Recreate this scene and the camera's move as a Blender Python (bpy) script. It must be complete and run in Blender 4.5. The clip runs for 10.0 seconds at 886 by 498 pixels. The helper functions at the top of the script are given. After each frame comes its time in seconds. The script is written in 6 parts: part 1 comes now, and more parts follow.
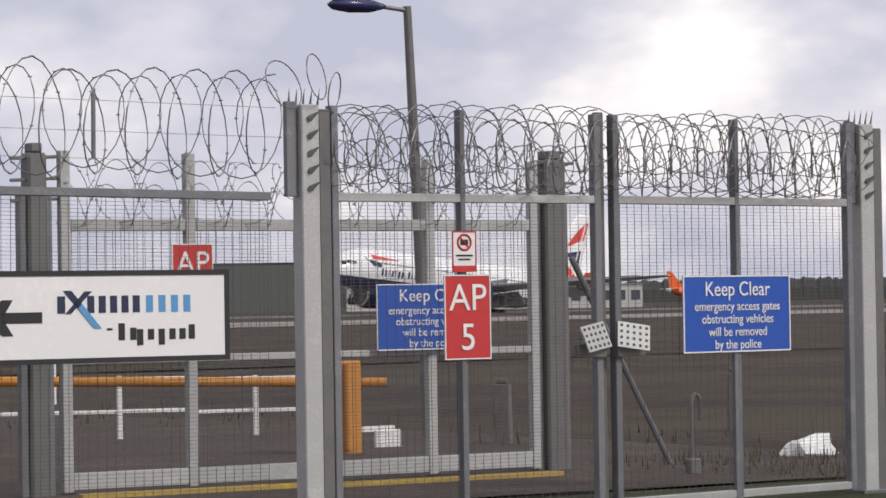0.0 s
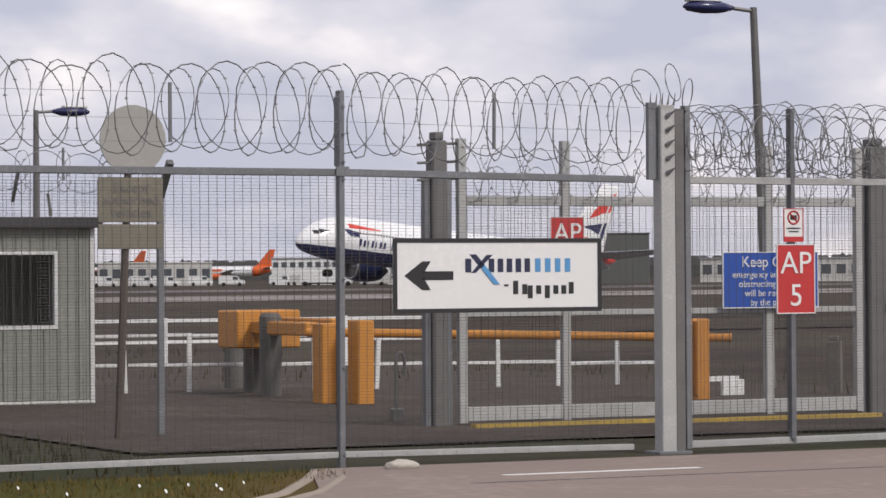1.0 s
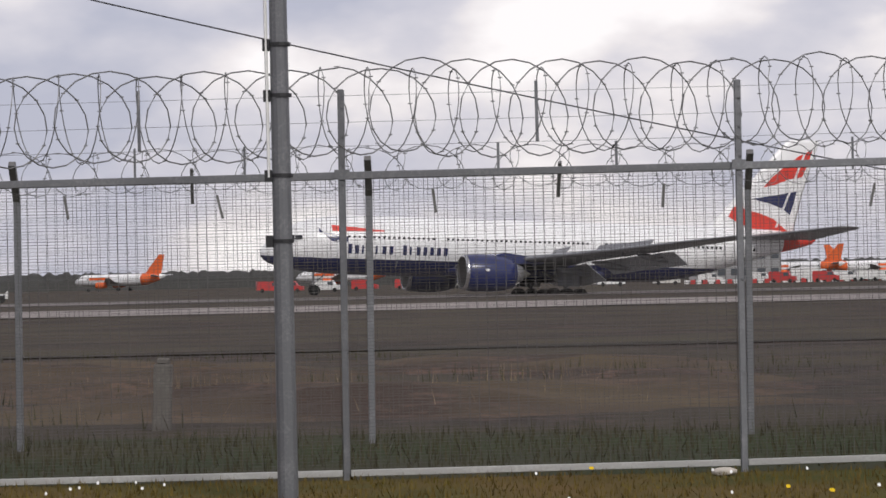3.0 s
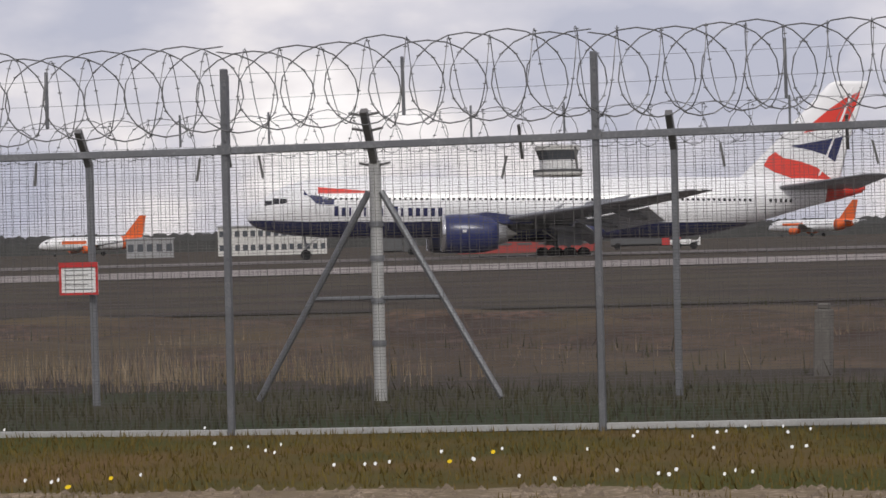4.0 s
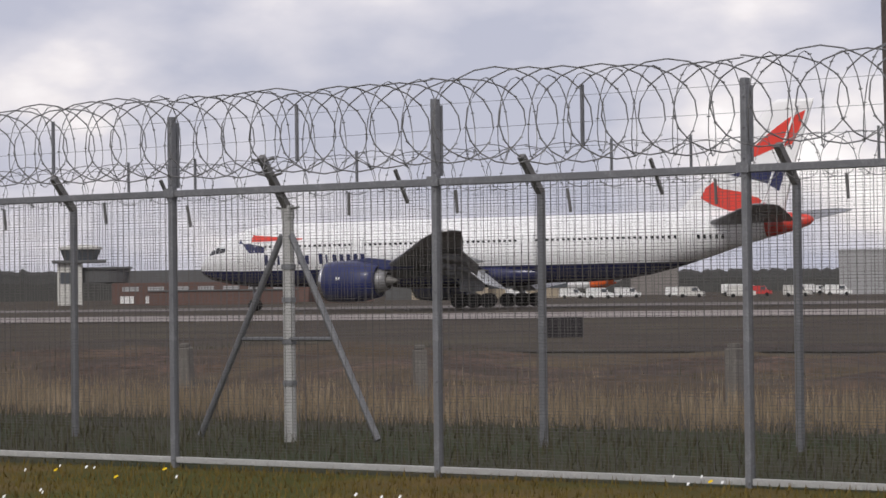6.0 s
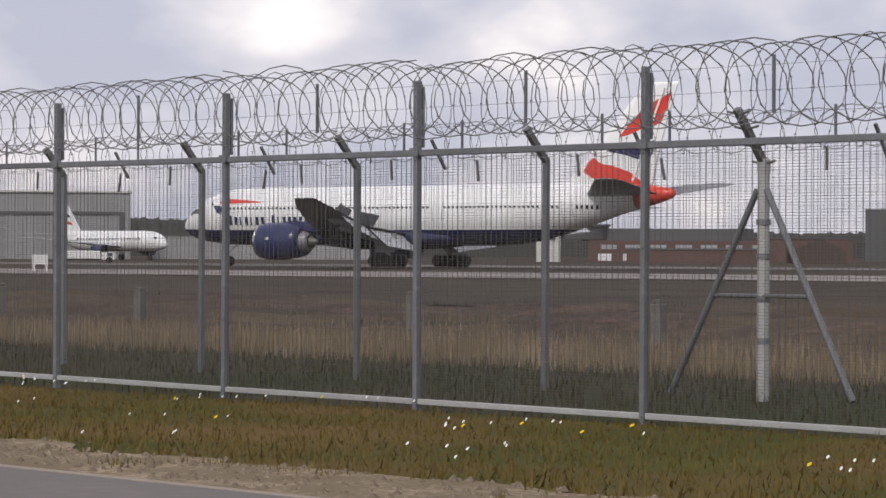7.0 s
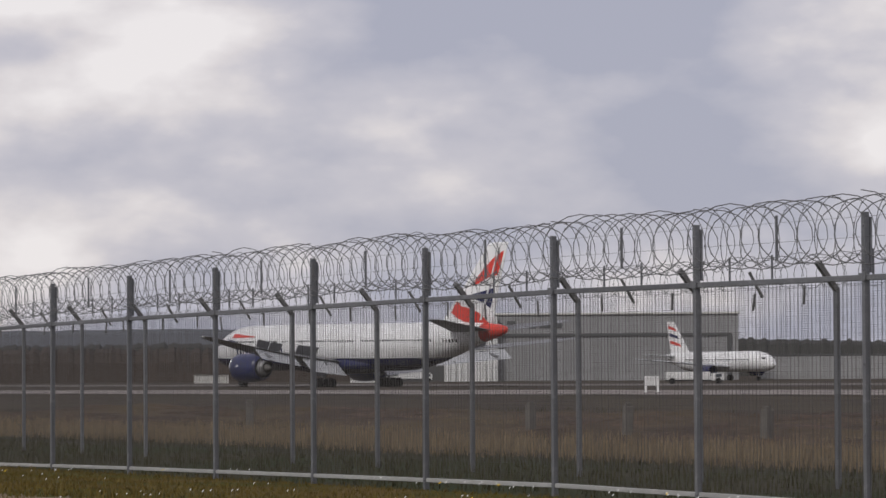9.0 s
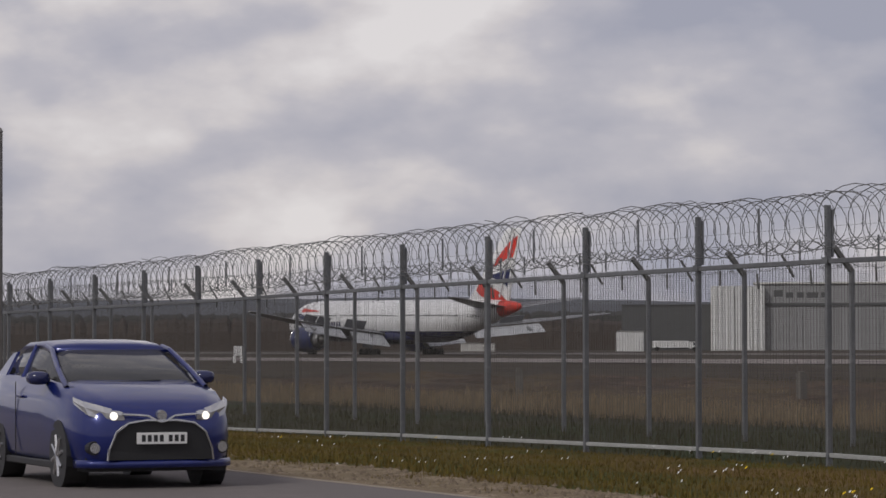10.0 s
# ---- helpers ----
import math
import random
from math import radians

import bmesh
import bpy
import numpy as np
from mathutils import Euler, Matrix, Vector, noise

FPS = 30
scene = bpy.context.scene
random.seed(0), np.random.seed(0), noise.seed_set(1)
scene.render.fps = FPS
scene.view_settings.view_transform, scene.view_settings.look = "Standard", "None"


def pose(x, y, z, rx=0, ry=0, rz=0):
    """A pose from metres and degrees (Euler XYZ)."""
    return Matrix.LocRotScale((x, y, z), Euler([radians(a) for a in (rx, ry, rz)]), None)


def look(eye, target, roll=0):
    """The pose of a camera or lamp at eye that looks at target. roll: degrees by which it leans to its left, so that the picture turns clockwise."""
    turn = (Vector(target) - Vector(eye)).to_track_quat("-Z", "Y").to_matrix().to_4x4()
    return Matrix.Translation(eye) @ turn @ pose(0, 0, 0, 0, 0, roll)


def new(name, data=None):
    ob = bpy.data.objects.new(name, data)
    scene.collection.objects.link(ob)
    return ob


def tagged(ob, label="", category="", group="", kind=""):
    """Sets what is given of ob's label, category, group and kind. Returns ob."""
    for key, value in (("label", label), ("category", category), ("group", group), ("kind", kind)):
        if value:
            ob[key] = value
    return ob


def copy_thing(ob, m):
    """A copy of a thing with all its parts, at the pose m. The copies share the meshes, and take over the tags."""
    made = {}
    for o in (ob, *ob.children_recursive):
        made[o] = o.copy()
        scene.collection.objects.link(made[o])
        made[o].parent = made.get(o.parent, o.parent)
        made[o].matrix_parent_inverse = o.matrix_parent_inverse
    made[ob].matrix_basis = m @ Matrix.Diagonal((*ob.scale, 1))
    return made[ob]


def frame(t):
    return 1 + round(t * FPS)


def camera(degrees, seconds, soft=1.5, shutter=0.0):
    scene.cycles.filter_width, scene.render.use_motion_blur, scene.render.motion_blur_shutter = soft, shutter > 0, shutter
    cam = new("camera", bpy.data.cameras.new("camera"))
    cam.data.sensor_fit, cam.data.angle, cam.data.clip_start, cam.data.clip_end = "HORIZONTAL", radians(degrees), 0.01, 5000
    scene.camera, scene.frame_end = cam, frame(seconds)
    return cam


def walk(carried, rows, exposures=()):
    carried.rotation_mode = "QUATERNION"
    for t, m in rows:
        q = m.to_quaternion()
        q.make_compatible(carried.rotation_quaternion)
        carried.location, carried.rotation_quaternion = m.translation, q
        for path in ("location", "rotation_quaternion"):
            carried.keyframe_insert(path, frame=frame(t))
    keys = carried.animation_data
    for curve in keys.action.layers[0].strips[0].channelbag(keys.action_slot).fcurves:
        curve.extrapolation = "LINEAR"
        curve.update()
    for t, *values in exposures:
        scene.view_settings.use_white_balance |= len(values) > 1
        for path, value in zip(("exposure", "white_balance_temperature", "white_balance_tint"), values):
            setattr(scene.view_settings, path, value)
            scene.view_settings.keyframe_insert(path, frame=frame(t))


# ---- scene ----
cam = camera(16.5, 10.0, soft=1.6, shutter=0.0)
PATH = [
    (0, (-7.554, -17.693, 1.572), (3.216, -0.843, 1.912), -0.90),
    (0.5, (-8.014, -18.466, 1.545), (1.906, -1.096, 1.735), -0.80),
    (1, (-10.031, -21.924, 1.510), (-1.281, -3.944, 1.680), -0.40),
    (1.5, (-10.194, -22.647, 1.457), (-3.014, -3.977, 1.457), -0.70),
    (2, (-10.343, -22.837, 1.432), (-4.823, -3.617, 1.552), -1.60),
    (2.2, (-10.300, -22.950, 1.430), (-4.853, 0.000, 1.630), -1.50),
    (3.3, (-7.488, -23.192, 1.498), (-9.236, -3.269, 1.705), -1.32),
    (3.5, (-7.516, -23.236, 1.503), (-10.001, -3.393, 1.718), -1.54),
    (4, (-7.589, -23.319, 1.471), (-12.329, -3.888, 1.417), -1.49),
    (4.5, (-7.603, -23.385, 1.428), (-14.046, -4.453, 1.649), -1.07),
    (5, (-8.394, -21.173, 1.500), (-16.596, -2.933, 1.654), -0.92),
    (5.5, (-8.055, -18.277, 1.415), (-19.895, -2.163, 1.789), -0.19),
    (6, (-8.338, -17.978, 1.385), (-21.417, -2.850, 1.664), -0.78),
    (6.2, (-8.462, -17.767, 1.365), (-21.888, -2.947, 1.681), -0.20),
    (7.3, (-8.732, -17.537, 1.341), (-24.543, -5.291, 1.504), 0.26),
    (7.5, (-8.735, -17.560, 1.338), (-24.813, -5.671, 1.745), 0.47),
    (8, (-8.703, -17.722, 1.336), (-25.583, -7.005, 1.787), 0.16),
    (8.5, (-8.627, -17.959, 1.325), (-25.794, -7.713, 1.918), -0.03),
    (9, (-8.532, -18.079, 1.320), (-26.030, -8.427, 2.136), -0.34),
    (9.5, (-8.561, -18.041, 1.318), (-26.397, -9.030, 2.128), -0.23),
    (10, (-8.475, -18.208, 1.322), (-26.752, -10.110, 1.939), -0.13),
]
walk(cam, [(t, look(eye, target, roll)) for t, eye, target, roll in PATH],
     [(0, 0.25), (0.5, 0.48), (1, 0.24), (2, 0.19), (3.5, 0.05), (4.5, 0.12), (6, 0.15), (7.5, 0.22), (8.5, -0.08), (9.2, -0.25), (9.7, -0.4), (10, -0.42)])

# world: high overcast with broken cloud, weak wide sun
SUN_ELEV, SUN_AZ = 40.0, 155.0
world = bpy.data.worlds.new("world")
scene.world = world
world.use_nodes = True
wn, wl = world.node_tree.nodes, world.node_tree.links
wn.clear()
w_out, w_bg = wn.new("ShaderNodeOutputWorld"), wn.new("ShaderNodeBackground")
w_sky = wn.new("ShaderNodeTexSky")
w_sky.sky_type, w_sky.sun_disc = "NISHITA", False
w_sky.sun_elevation, w_sky.sun_rotation = radians(SUN_ELEV), radians(SUN_AZ)
w_co, w_map = wn.new("ShaderNodeTexCoord"), wn.new("ShaderNodeMapping")
w_map.inputs["Scale"].default_value = (1.0, 1.0, 2.0)
w_map.inputs["Location"].default_value = (3.1, 1.7, 0.4)
w_n1, w_n2 = wn.new("ShaderNodeTexNoise"), wn.new("ShaderNodeTexNoise")
w_n1.inputs["Scale"].default_value, w_n1.inputs["Detail"].default_value, w_n1.inputs["Roughness"].default_value = 8.0, 12, 0.52
w_n2.inputs["Scale"].default_value, w_n2.inputs["Detail"].default_value = 3.2, 4
w_r1 = wn.new("ShaderNodeValToRGB")
w_r1.color_ramp.elements[0].position, w_r1.color_ramp.elements[0].color = 0.335, (0.47, 0.475, 0.58, 1)
w_r1.color_ramp.elements[1].position, w_r1.color_ramp.elements[1].color = 0.59, (1.0, 0.95, 0.955, 1)
e = w_r1.color_ramp.elements.new(0.46)
e.color = (0.66, 0.635, 0.70, 1)
e = w_r1.color_ramp.elements.new(0.52)
e.color = (0.83, 0.78, 0.80, 1)
w_mix = wn.new("ShaderNodeMix")
w_mix.data_type = "RGBA"
w_mix.inputs["Factor"].default_value = 0.93
w_mul = wn.new("ShaderNodeMix")
w_mul.data_type, w_mul.blend_type = "RGBA", "MULTIPLY"
w_mul.inputs["Factor"].default_value = 1.0
w_mul.inputs["B"].default_value = (0.09, 0.09, 0.09, 1)
w_add = wn.new("ShaderNodeMath")
w_add.operation = "MULTIPLY_ADD"
w_add.inputs[1].default_value = 0.72
w_add2 = wn.new("ShaderNodeMath")
w_add2.operation = "MULTIPLY_ADD"
w_add2.inputs[1].default_value, w_add2.inputs[2].default_value = 0.28, 0.0
wl.new(w_co.outputs["Generated"], w_map.inputs["Vector"])
for n_ in (w_n1, w_n2):
    wl.new(w_map.outputs["Vector"], n_.inputs["Vector"])
wl.new(w_n2.outputs["Fac"], w_add2.inputs[0])
wl.new(w_n1.outputs["Fac"], w_add.inputs[0])
wl.new(w_add2.outputs[0], w_add.inputs[2])
# billowing cumulus heads over the broad cloud cover
w_v = wn.new("ShaderNodeTexVoronoi")
w_v.feature = "SMOOTH_F1"
w_v.inputs["Scale"].default_value, w_v.inputs["Detail"].default_value, w_v.inputs["Roughness"].default_value = 13.0, 4.0, 0.45
w_v.inputs["Smoothness"].default_value = 0.7
w_bil = wn.new("ShaderNodeMath")
w_bil.operation = "MULTIPLY_ADD"
w_bil.inputs[1].default_value = -0.30
w_off = wn.new("ShaderNodeMath")
w_off.operation = "ADD"
w_off.inputs[1].default_value = 0.190
wl.new(w_map.outputs["Vector"], w_v.inputs["Vector"])
wl.new(w_v.outputs["Distance"], w_bil.inputs[0])
wl.new(w_add.outputs[0], w_bil.inputs[2])
wl.new(w_bil.outputs[0], w_off.inputs[0])
wl.new(w_off.outputs[0], w_r1.inputs["Fac"])
wl.new(w_sky.outputs["Color"], w_mul.inputs["A"])
wl.new(w_mul.outputs["Result"], w_mix.inputs["A"])
wl.new(w_r1.outputs["Color"], w_mix.inputs["B"])
wl.new(w_mix.outputs["Result"], w_bg.inputs["Color"])
w_bg.inputs["Strength"].default_value = 1.0
wl.new(w_bg.outputs[0], w_out.inputs["Surface"])

sun = new("sun", bpy.data.lights.new("sun", "SUN"))
sun.data.energy, sun.data.angle, sun.data.color = 1.9, radians(12), (1.0, 0.96, 0.90)
sun.matrix_world = look((math.sin(radians(SUN_AZ)) * 50, math.cos(radians(SUN_AZ)) * 50, math.tan(radians(SUN_ELEV)) * 50), (0, 0, 0))


# ---------------------------------------------------------------- materials
def mat(name, base, rough=0.7, metal=0.0, second=None, scale=4.0, bump=0.0, bump_scale=None, vary=0.0, emit=None, detail=6, fine=None):
    """Principled material: base and second colour mixed by two noises, fine relief, variation per object."""
    m = bpy.data.materials.new(name)
    m.use_nodes = True
    n, l = m.node_tree.nodes, m.node_tree.links
    b = n["Principled BSDF"]
    b.inputs["Roughness"].default_value, b.inputs["Metallic"].default_value = rough, metal
    if rough >= 0.8:
        b.inputs["Specular IOR Level"].default_value = 0.12
    co = n.new("ShaderNodeTexCoord")
    second = second or tuple(c * 0.8 for c in base)
    t1, t2 = n.new("ShaderNodeTexNoise"), n.new("ShaderNodeTexNoise")
    t1.inputs["Scale"].default_value, t1.inputs["Detail"].default_value = scale, detail
    t2.inputs["Scale"].default_value, t2.inputs["Detail"].default_value = fine or scale * 9, 4
    mx, ad = n.new("ShaderNodeMix"), n.new("ShaderNodeMath")
    mx.data_type = "RGBA"
    mx.inputs["A"].default_value, mx.inputs["B"].default_value = (*base, 1), (*second, 1)
    ad.operation = "MULTIPLY_ADD"
    ad.inputs[1].default_value, ad.inputs[2].default_value = 1.9, -0.9
    av = n.new("ShaderNodeMath")
    av.operation = "ADD"
    l.new(co.outputs["Object"], t1.inputs["Vector"])
    l.new(co.outputs["Object"], t2.inputs["Vector"])
    l.new(t1.outputs["Fac"], av.inputs[0])
    l.new(t2.outputs["Fac"], av.inputs[1])
    l.new(av.outputs[0], ad.inputs[0])
    ad.use_clamp = True
    l.new(ad.outputs[0], mx.inputs["Factor"])
    col = mx.outputs["Result"]
    if vary:
        oi, hs, mp = n.new("ShaderNodeObjectInfo"), n.new("ShaderNodeHueSaturation"), n.new("ShaderNodeMapRange")
        mp.inputs["To Min"].default_value, mp.inputs["To Max"].default_value = 1 - vary, 1 + vary
        l.new(oi.outputs["Random"], mp.inputs["Value"])
        l.new(mp.outputs["Result"], hs.inputs["Value"])
        l.new(col, hs.inputs["Color"])
        col = hs.outputs["Color"]
    l.new(col, b.inputs["Base Color"])
    if bump:
        bp = n.new("ShaderNodeBump")
        bp.inputs["Strength"].default_value, bp.inputs["Distance"].default_value = bump, 0.02
        if bump_scale:
            t3 = n.new("ShaderNodeTexNoise")
            t3.inputs["Scale"].default_value, t3.inputs["Detail"].default_value = bump_scale, 5
            l.new(co.outputs["Object"], t3.inputs["Vector"])
            l.new(t3.outputs["Fac"], bp.inputs["Height"])
        else:
            l.new(t2.outputs["Fac"], bp.inputs["Height"])
        l.new(bp.outputs["Normal"], b.inputs["Normal"])
    if emit:
        b.inputs["Emission Color"].default_value, b.inputs["Emission Strength"].default_value = (*emit[:3], 1), emit[3]
    return m


GALV = mat("galvanised_steel", (0.27, 0.275, 0.285), 0.55, 0.5, (0.165, 0.17, 0.18), 6, 0.1, vary=0.12)
GALV_PALE = mat("weathered_zinc", (0.50, 0.50, 0.49), 0.6, 0.35, (0.37, 0.37, 0.36), 5, 0.1, vary=0.08)
STEEL_DARK = mat("dark_steel", (0.10, 0.10, 0.105), 0.55, 0.5, (0.16, 0.155, 0.15), 7, 0.1)
WIRE = mat("mesh_wire", (0.075, 0.071, 0.069), 0.8, 0.0, (0.10, 0.096, 0.093), 3)
RAZOR = mat("razor_wire", (0.12, 0.12, 0.125), 0.5, 0.6, (0.19, 0.19, 0.19), 8)
ROTTEN = mat("creosoted_timber", (0.055, 0.045, 0.040), 0.85, 0, (0.10, 0.085, 0.075), 3, 0.5, vary=0.05)
CONCRETE = mat("pale_concrete", (0.36, 0.35, 0.33), 0.9, 0, (0.25, 0.245, 0.23), 1.5, 0.3)
ASPHALT = mat("road_asphalt", (0.20, 0.175, 0.17), 0.9, 0, (0.15, 0.135, 0.13), 0.6, 0.3, 60)
RUNWAY = mat("runway_concrete", (0.31, 0.275, 0.255), 0.9, 0, (0.23, 0.205, 0.195), 0.03, 0.1)
EARTH = mat("bare_earth", (0.115, 0.098, 0.085), 0.95, 0, (0.07, 0.06, 0.052), 0.5, 0.6, 6)
WHITE = mat("white_paint", (0.78, 0.78, 0.77), 0.5, 0, (0.68, 0.68, 0.67), 2)
RED = mat("red_paint", (0.55, 0.035, 0.03), 0.45, 0, (0.45, 0.03, 0.03), 2)
BLUE = mat("blue_sign", (0.018, 0.085, 0.42), 0.4, 0, (0.014, 0.07, 0.35), 2)
BLACK = mat("black_paint", (0.02, 0.02, 0.022), 0.5)
ORANGE = mat("barrier_orange", (0.62, 0.27, 0.035), 0.55, 0, (0.48, 0.20, 0.03), 3, 0.1)


# ---------------------------------------------------------------- mesh helpers
def empty(name, m=None):
    ob = new(name)
    ob.empty_display_size = 0.2
    if m is not None:
        ob.matrix_basis = m
    return ob


def mesh_of(name, bm, material, smooth=False):
    me = bpy.data.meshes.new(name)
    bm.to_mesh(me)
    bm.free()
    for m in (material if isinstance(material, (list, tuple)) else [material]):
        me.materials.append(m)
    if smooth:
        me.shade_smooth()
    return me


def part(name, bm, material, parent=None, label="", smooth=False, m=None):
    """Links a bmesh (or a mesh) as one object, under a thing or a part."""
    me = bm if isinstance(bm, bpy.types.Mesh) else mesh_of(name, bm, material, smooth)
    ob = new(name, me)
    ob.parent = parent
    if m is not None:
        ob.matrix_basis = m
    return tagged(ob, label)


def put_box(bm, lo, hi, bevel=0.0, m=None, mi=0):
    r = bmesh.ops.create_cube(bm, size=1)
    c, s = [(a + b) / 2 for a, b in zip(lo, hi)], [abs(b - a) for a, b in zip(lo, hi)]
    mm = Matrix.Translation(c) @ Matrix.Diagonal((*s, 1))
    bmesh.ops.transform(bm, matrix=(m or Matrix()) @ mm, verts=r["verts"])
    fs = {f for v in r["verts"] for f in v.link_faces}
    for f in fs:
        f.material_index = mi
    if bevel:
        es = {e for v in r["verts"] for e in v.link_edges}
        bmesh.ops.bevel(bm, geom=list(es), offset=bevel, segments=1, affect="EDGES")
    return bm


def box(lo, hi, bevel=0.0, m=None):
    return put_box(bmesh.new(), lo, hi, bevel, m)


def put_tube(bm, a, b, ra, rb=None, seg=8, cap=True, mi=0):
    a, b = Vector(a), Vector(b)
    d = b - a
    r = bmesh.ops.create_cone(bm, cap_ends=cap, segments=seg, radius1=ra, radius2=ra if rb is None else rb, depth=d.length)
    bmesh.ops.transform(bm, matrix=Matrix.Translation((a + b) / 2) @ d.to_track_quat("Z", "Y").to_matrix().to_4x4(), verts=r["verts"])
    for f in {f for v in r["verts"] for f in v.link_faces}:
        f.material_index = mi
    return bm


def tube(a, b, ra, rb=None, seg=8):
    return put_tube(bmesh.new(), a, b, ra, rb, seg)


def pydata(name, verts, faces, material):
    me = bpy.data.meshes.new(name)
    me.from_pydata([tuple(v) for v in verts], [], faces)
    me.materials.append(material)
    me.update()
    return me


QUADS = [(0, 1, 3, 2), (4, 6, 7, 5), (0, 4, 5, 1), (2, 3, 7, 6), (0, 2, 6, 4), (1, 5, 7, 3)]


def bars(name, spans, material):
    """One mesh of many thin axis-aligned bars: (lo, hi) corners."""
    vs, fs = [], []
    for lo, hi in spans:
        k = len(vs)
        vs += [(x, y, z) for x in (lo[0], hi[0]) for y in (lo[1], hi[1]) for z in (lo[2], hi[2])]
        fs += [tuple(k + i for i in q) for q in QUADS]
    return pydata(name, vs, fs, material)


def sweep(name, pts, r, material, seg=4, closed=False):
    """A wire of radius r along a list of points, as a mesh."""
    pts = [Vector(p) for p in pts]
    vs, fs, n = [], [], len(pts)
    for i, p in enumerate(pts):
        d = (pts[min(i + 1, n - 1)] - pts[max(i - 1, 0)]).normalized()
        s = d.cross(Vector((0.31, 0.2, 0.93))).normalized()
        u = s.cross(d)
        for j in range(seg):
            a = 2 * math.pi * j / seg
            vs.append(p + s * (math.cos(a) * r) + u * (math.sin(a) * r))
    for i in range(n - 1):
        for j in range(seg):
            fs.append((i * seg + j, i * seg + (j + 1) % seg, (i + 1) * seg + (j + 1) % seg, (i + 1) * seg + j))
    return pydata(name, vs, fs, material)


# ---------------------------------------------------------------- the ground
def ground_z(x, y):
    """Level by the fence, falling a little towards the runway."""
    s = min(1.0, max(0.0, (y - 12) / 90))
    u = max(-70.0, min(0.0, x))
    w = min(1.0, max(0.0, (y + 5) / 4)) * min(1.0, max(0.0, (5 - y) / 4))
    return -0.30 * s * s * (3 - 2 * s) + w * (0.0011 * u - 0.000035 * u * u)


def grass_material(name, c1, c2, c3, s1, s2):
    """Ground cover: three colours mixed by a broad and a fine noise."""
    m = mat(name, c1, 0.95, 0, c2, s1, 0.7, s2 * 3, fine=s2)
    n, l = m.node_tree.nodes, m.node_tree.links
    b = n["Principled BSDF"]
    t, mx, rp, co = n.new("ShaderNodeTexNoise"), n.new("ShaderNodeMix"), n.new("ShaderNodeValToRGB"), n.new("ShaderNodeTexCoord")
    t.inputs["Scale"].default_value, t.inputs["Detail"].default_value = s1 * 0.35, 5
    rp.color_ramp.elements[0].position, rp.color_ramp.elements[1].position = 0.42, 0.62
    mx.data_type = "RGBA"
    mx.inputs["B"].default_value = (*c3, 1)
    l.new(co.outputs["Object"], t.inputs["Vector"])
    l.new(t.outputs["Fac"], rp.inputs["Fac"])
    l.new(rp.outputs["Color"], mx.inputs["Factor"])
    l.new(b.inputs["Base Color"].links[0].from_socket, mx.inputs["A"])
    l.new(mx.outputs["Result"], b.inputs["Base Color"])
    return m


FIELD = grass_material("airfield_turf", (0.128, 0.086, 0.070), (0.033, 0.025, 0.021), (0.060, 0.051, 0.033), 0.35, 2.6)
VERGE = grass_material("verge_turf", (0.098, 0.086, 0.017), (0.052, 0.054, 0.012), (0.115, 0.072, 0.028), 0.9, 14)
STRIP = grass_material("fence_strip_turf", (0.042, 0.050, 0.022), (0.052, 0.047, 0.030), (0.034, 0.044, 0.019), 0.5, 9)


def sheet(name, xs, ys, material, lift=0.0, zf=ground_z):
    vs = [(x, y, zf(x, y) + lift) for y in ys for x in xs]
    nx = len(xs)
    fs = [(j * nx + i, j * nx + i + 1, (j + 1) * nx + i + 1, (j + 1) * nx + i) for j in range(len(ys) - 1) for i in range(nx - 1)]
    return new(name, pydata(name, vs, fs, material))


YS = [-600, -120, -40, -18, -7.6, -6.8, 5.8, 6.5, 12, 20, 30, 40, 55, 70, 85, 102, 150, 250, 400, 700, 1500, 3200]
tagged(sheet("ground", [-3500, -1500, -700, -400, -200, -100, -50, 0, 50, 100, 200, 400, 800, 2500], YS, FIELD, -0.03, lambda x, y: ground_z(x, y) - (0.5 if -7 < y < 6 else 0.0)),
       "brown and green airfield turf reaching the horizon", "ground", kind="structure")
tagged(sheet("grass_verge", [-260, -130, -80, -60, -40, -20, -3.2, -0.6], [-6.6, -4, -2, -0.12], VERGE, -0.004),
       "short green grass verge with daisies beside the road", "grass", kind="structure")
tagged(sheet("fence_strip", [-260, -130, -80, -60, -40, -20, 0, 30], [-0.12, 2, 4, 6.5], STRIP, -0.01),
       "dull rough grass strip between the two fences", "grass", kind="structure")


BANK = grass_material("rough_bank", (0.185, 0.117, 0.090), (0.052, 0.037, 0.030), (0.088, 0.067, 0.042), 0.55, 4.5)


def bank_z(x, y):
    """Low heaps and hollows of the rough ground beyond the inner fence."""
    edge = min(1.0, max(0.0, (y - 9.5) / 3)) * min(1.0, max(0.0, (38 - y) / 6)) * min(1.0, max(0.0, (-3 - x) / 4)) * min(1.0, max(0.0, (x + 118) / 8))
    h = 0.30 * noise.noise((x * 0.16, y * 0.22, 1)) + 0.20 * noise.noise((x * 0.5, y * 0.6, 5)) + 0.08 * noise.noise((x * 1.7, y * 1.7, 9))
    return ground_z(x, y) - 0.06 + edge * max(0.0, 0.12 + h)


tagged(sheet("rough_ground", [-120 + 0.55 * i for i in range(216)], [9.3 + 0.55 * i for i in range(54)], BANK, 0.0, bank_z),
       "heaped brown earth and worn grass beyond the inner fence", "ground", kind="structure")


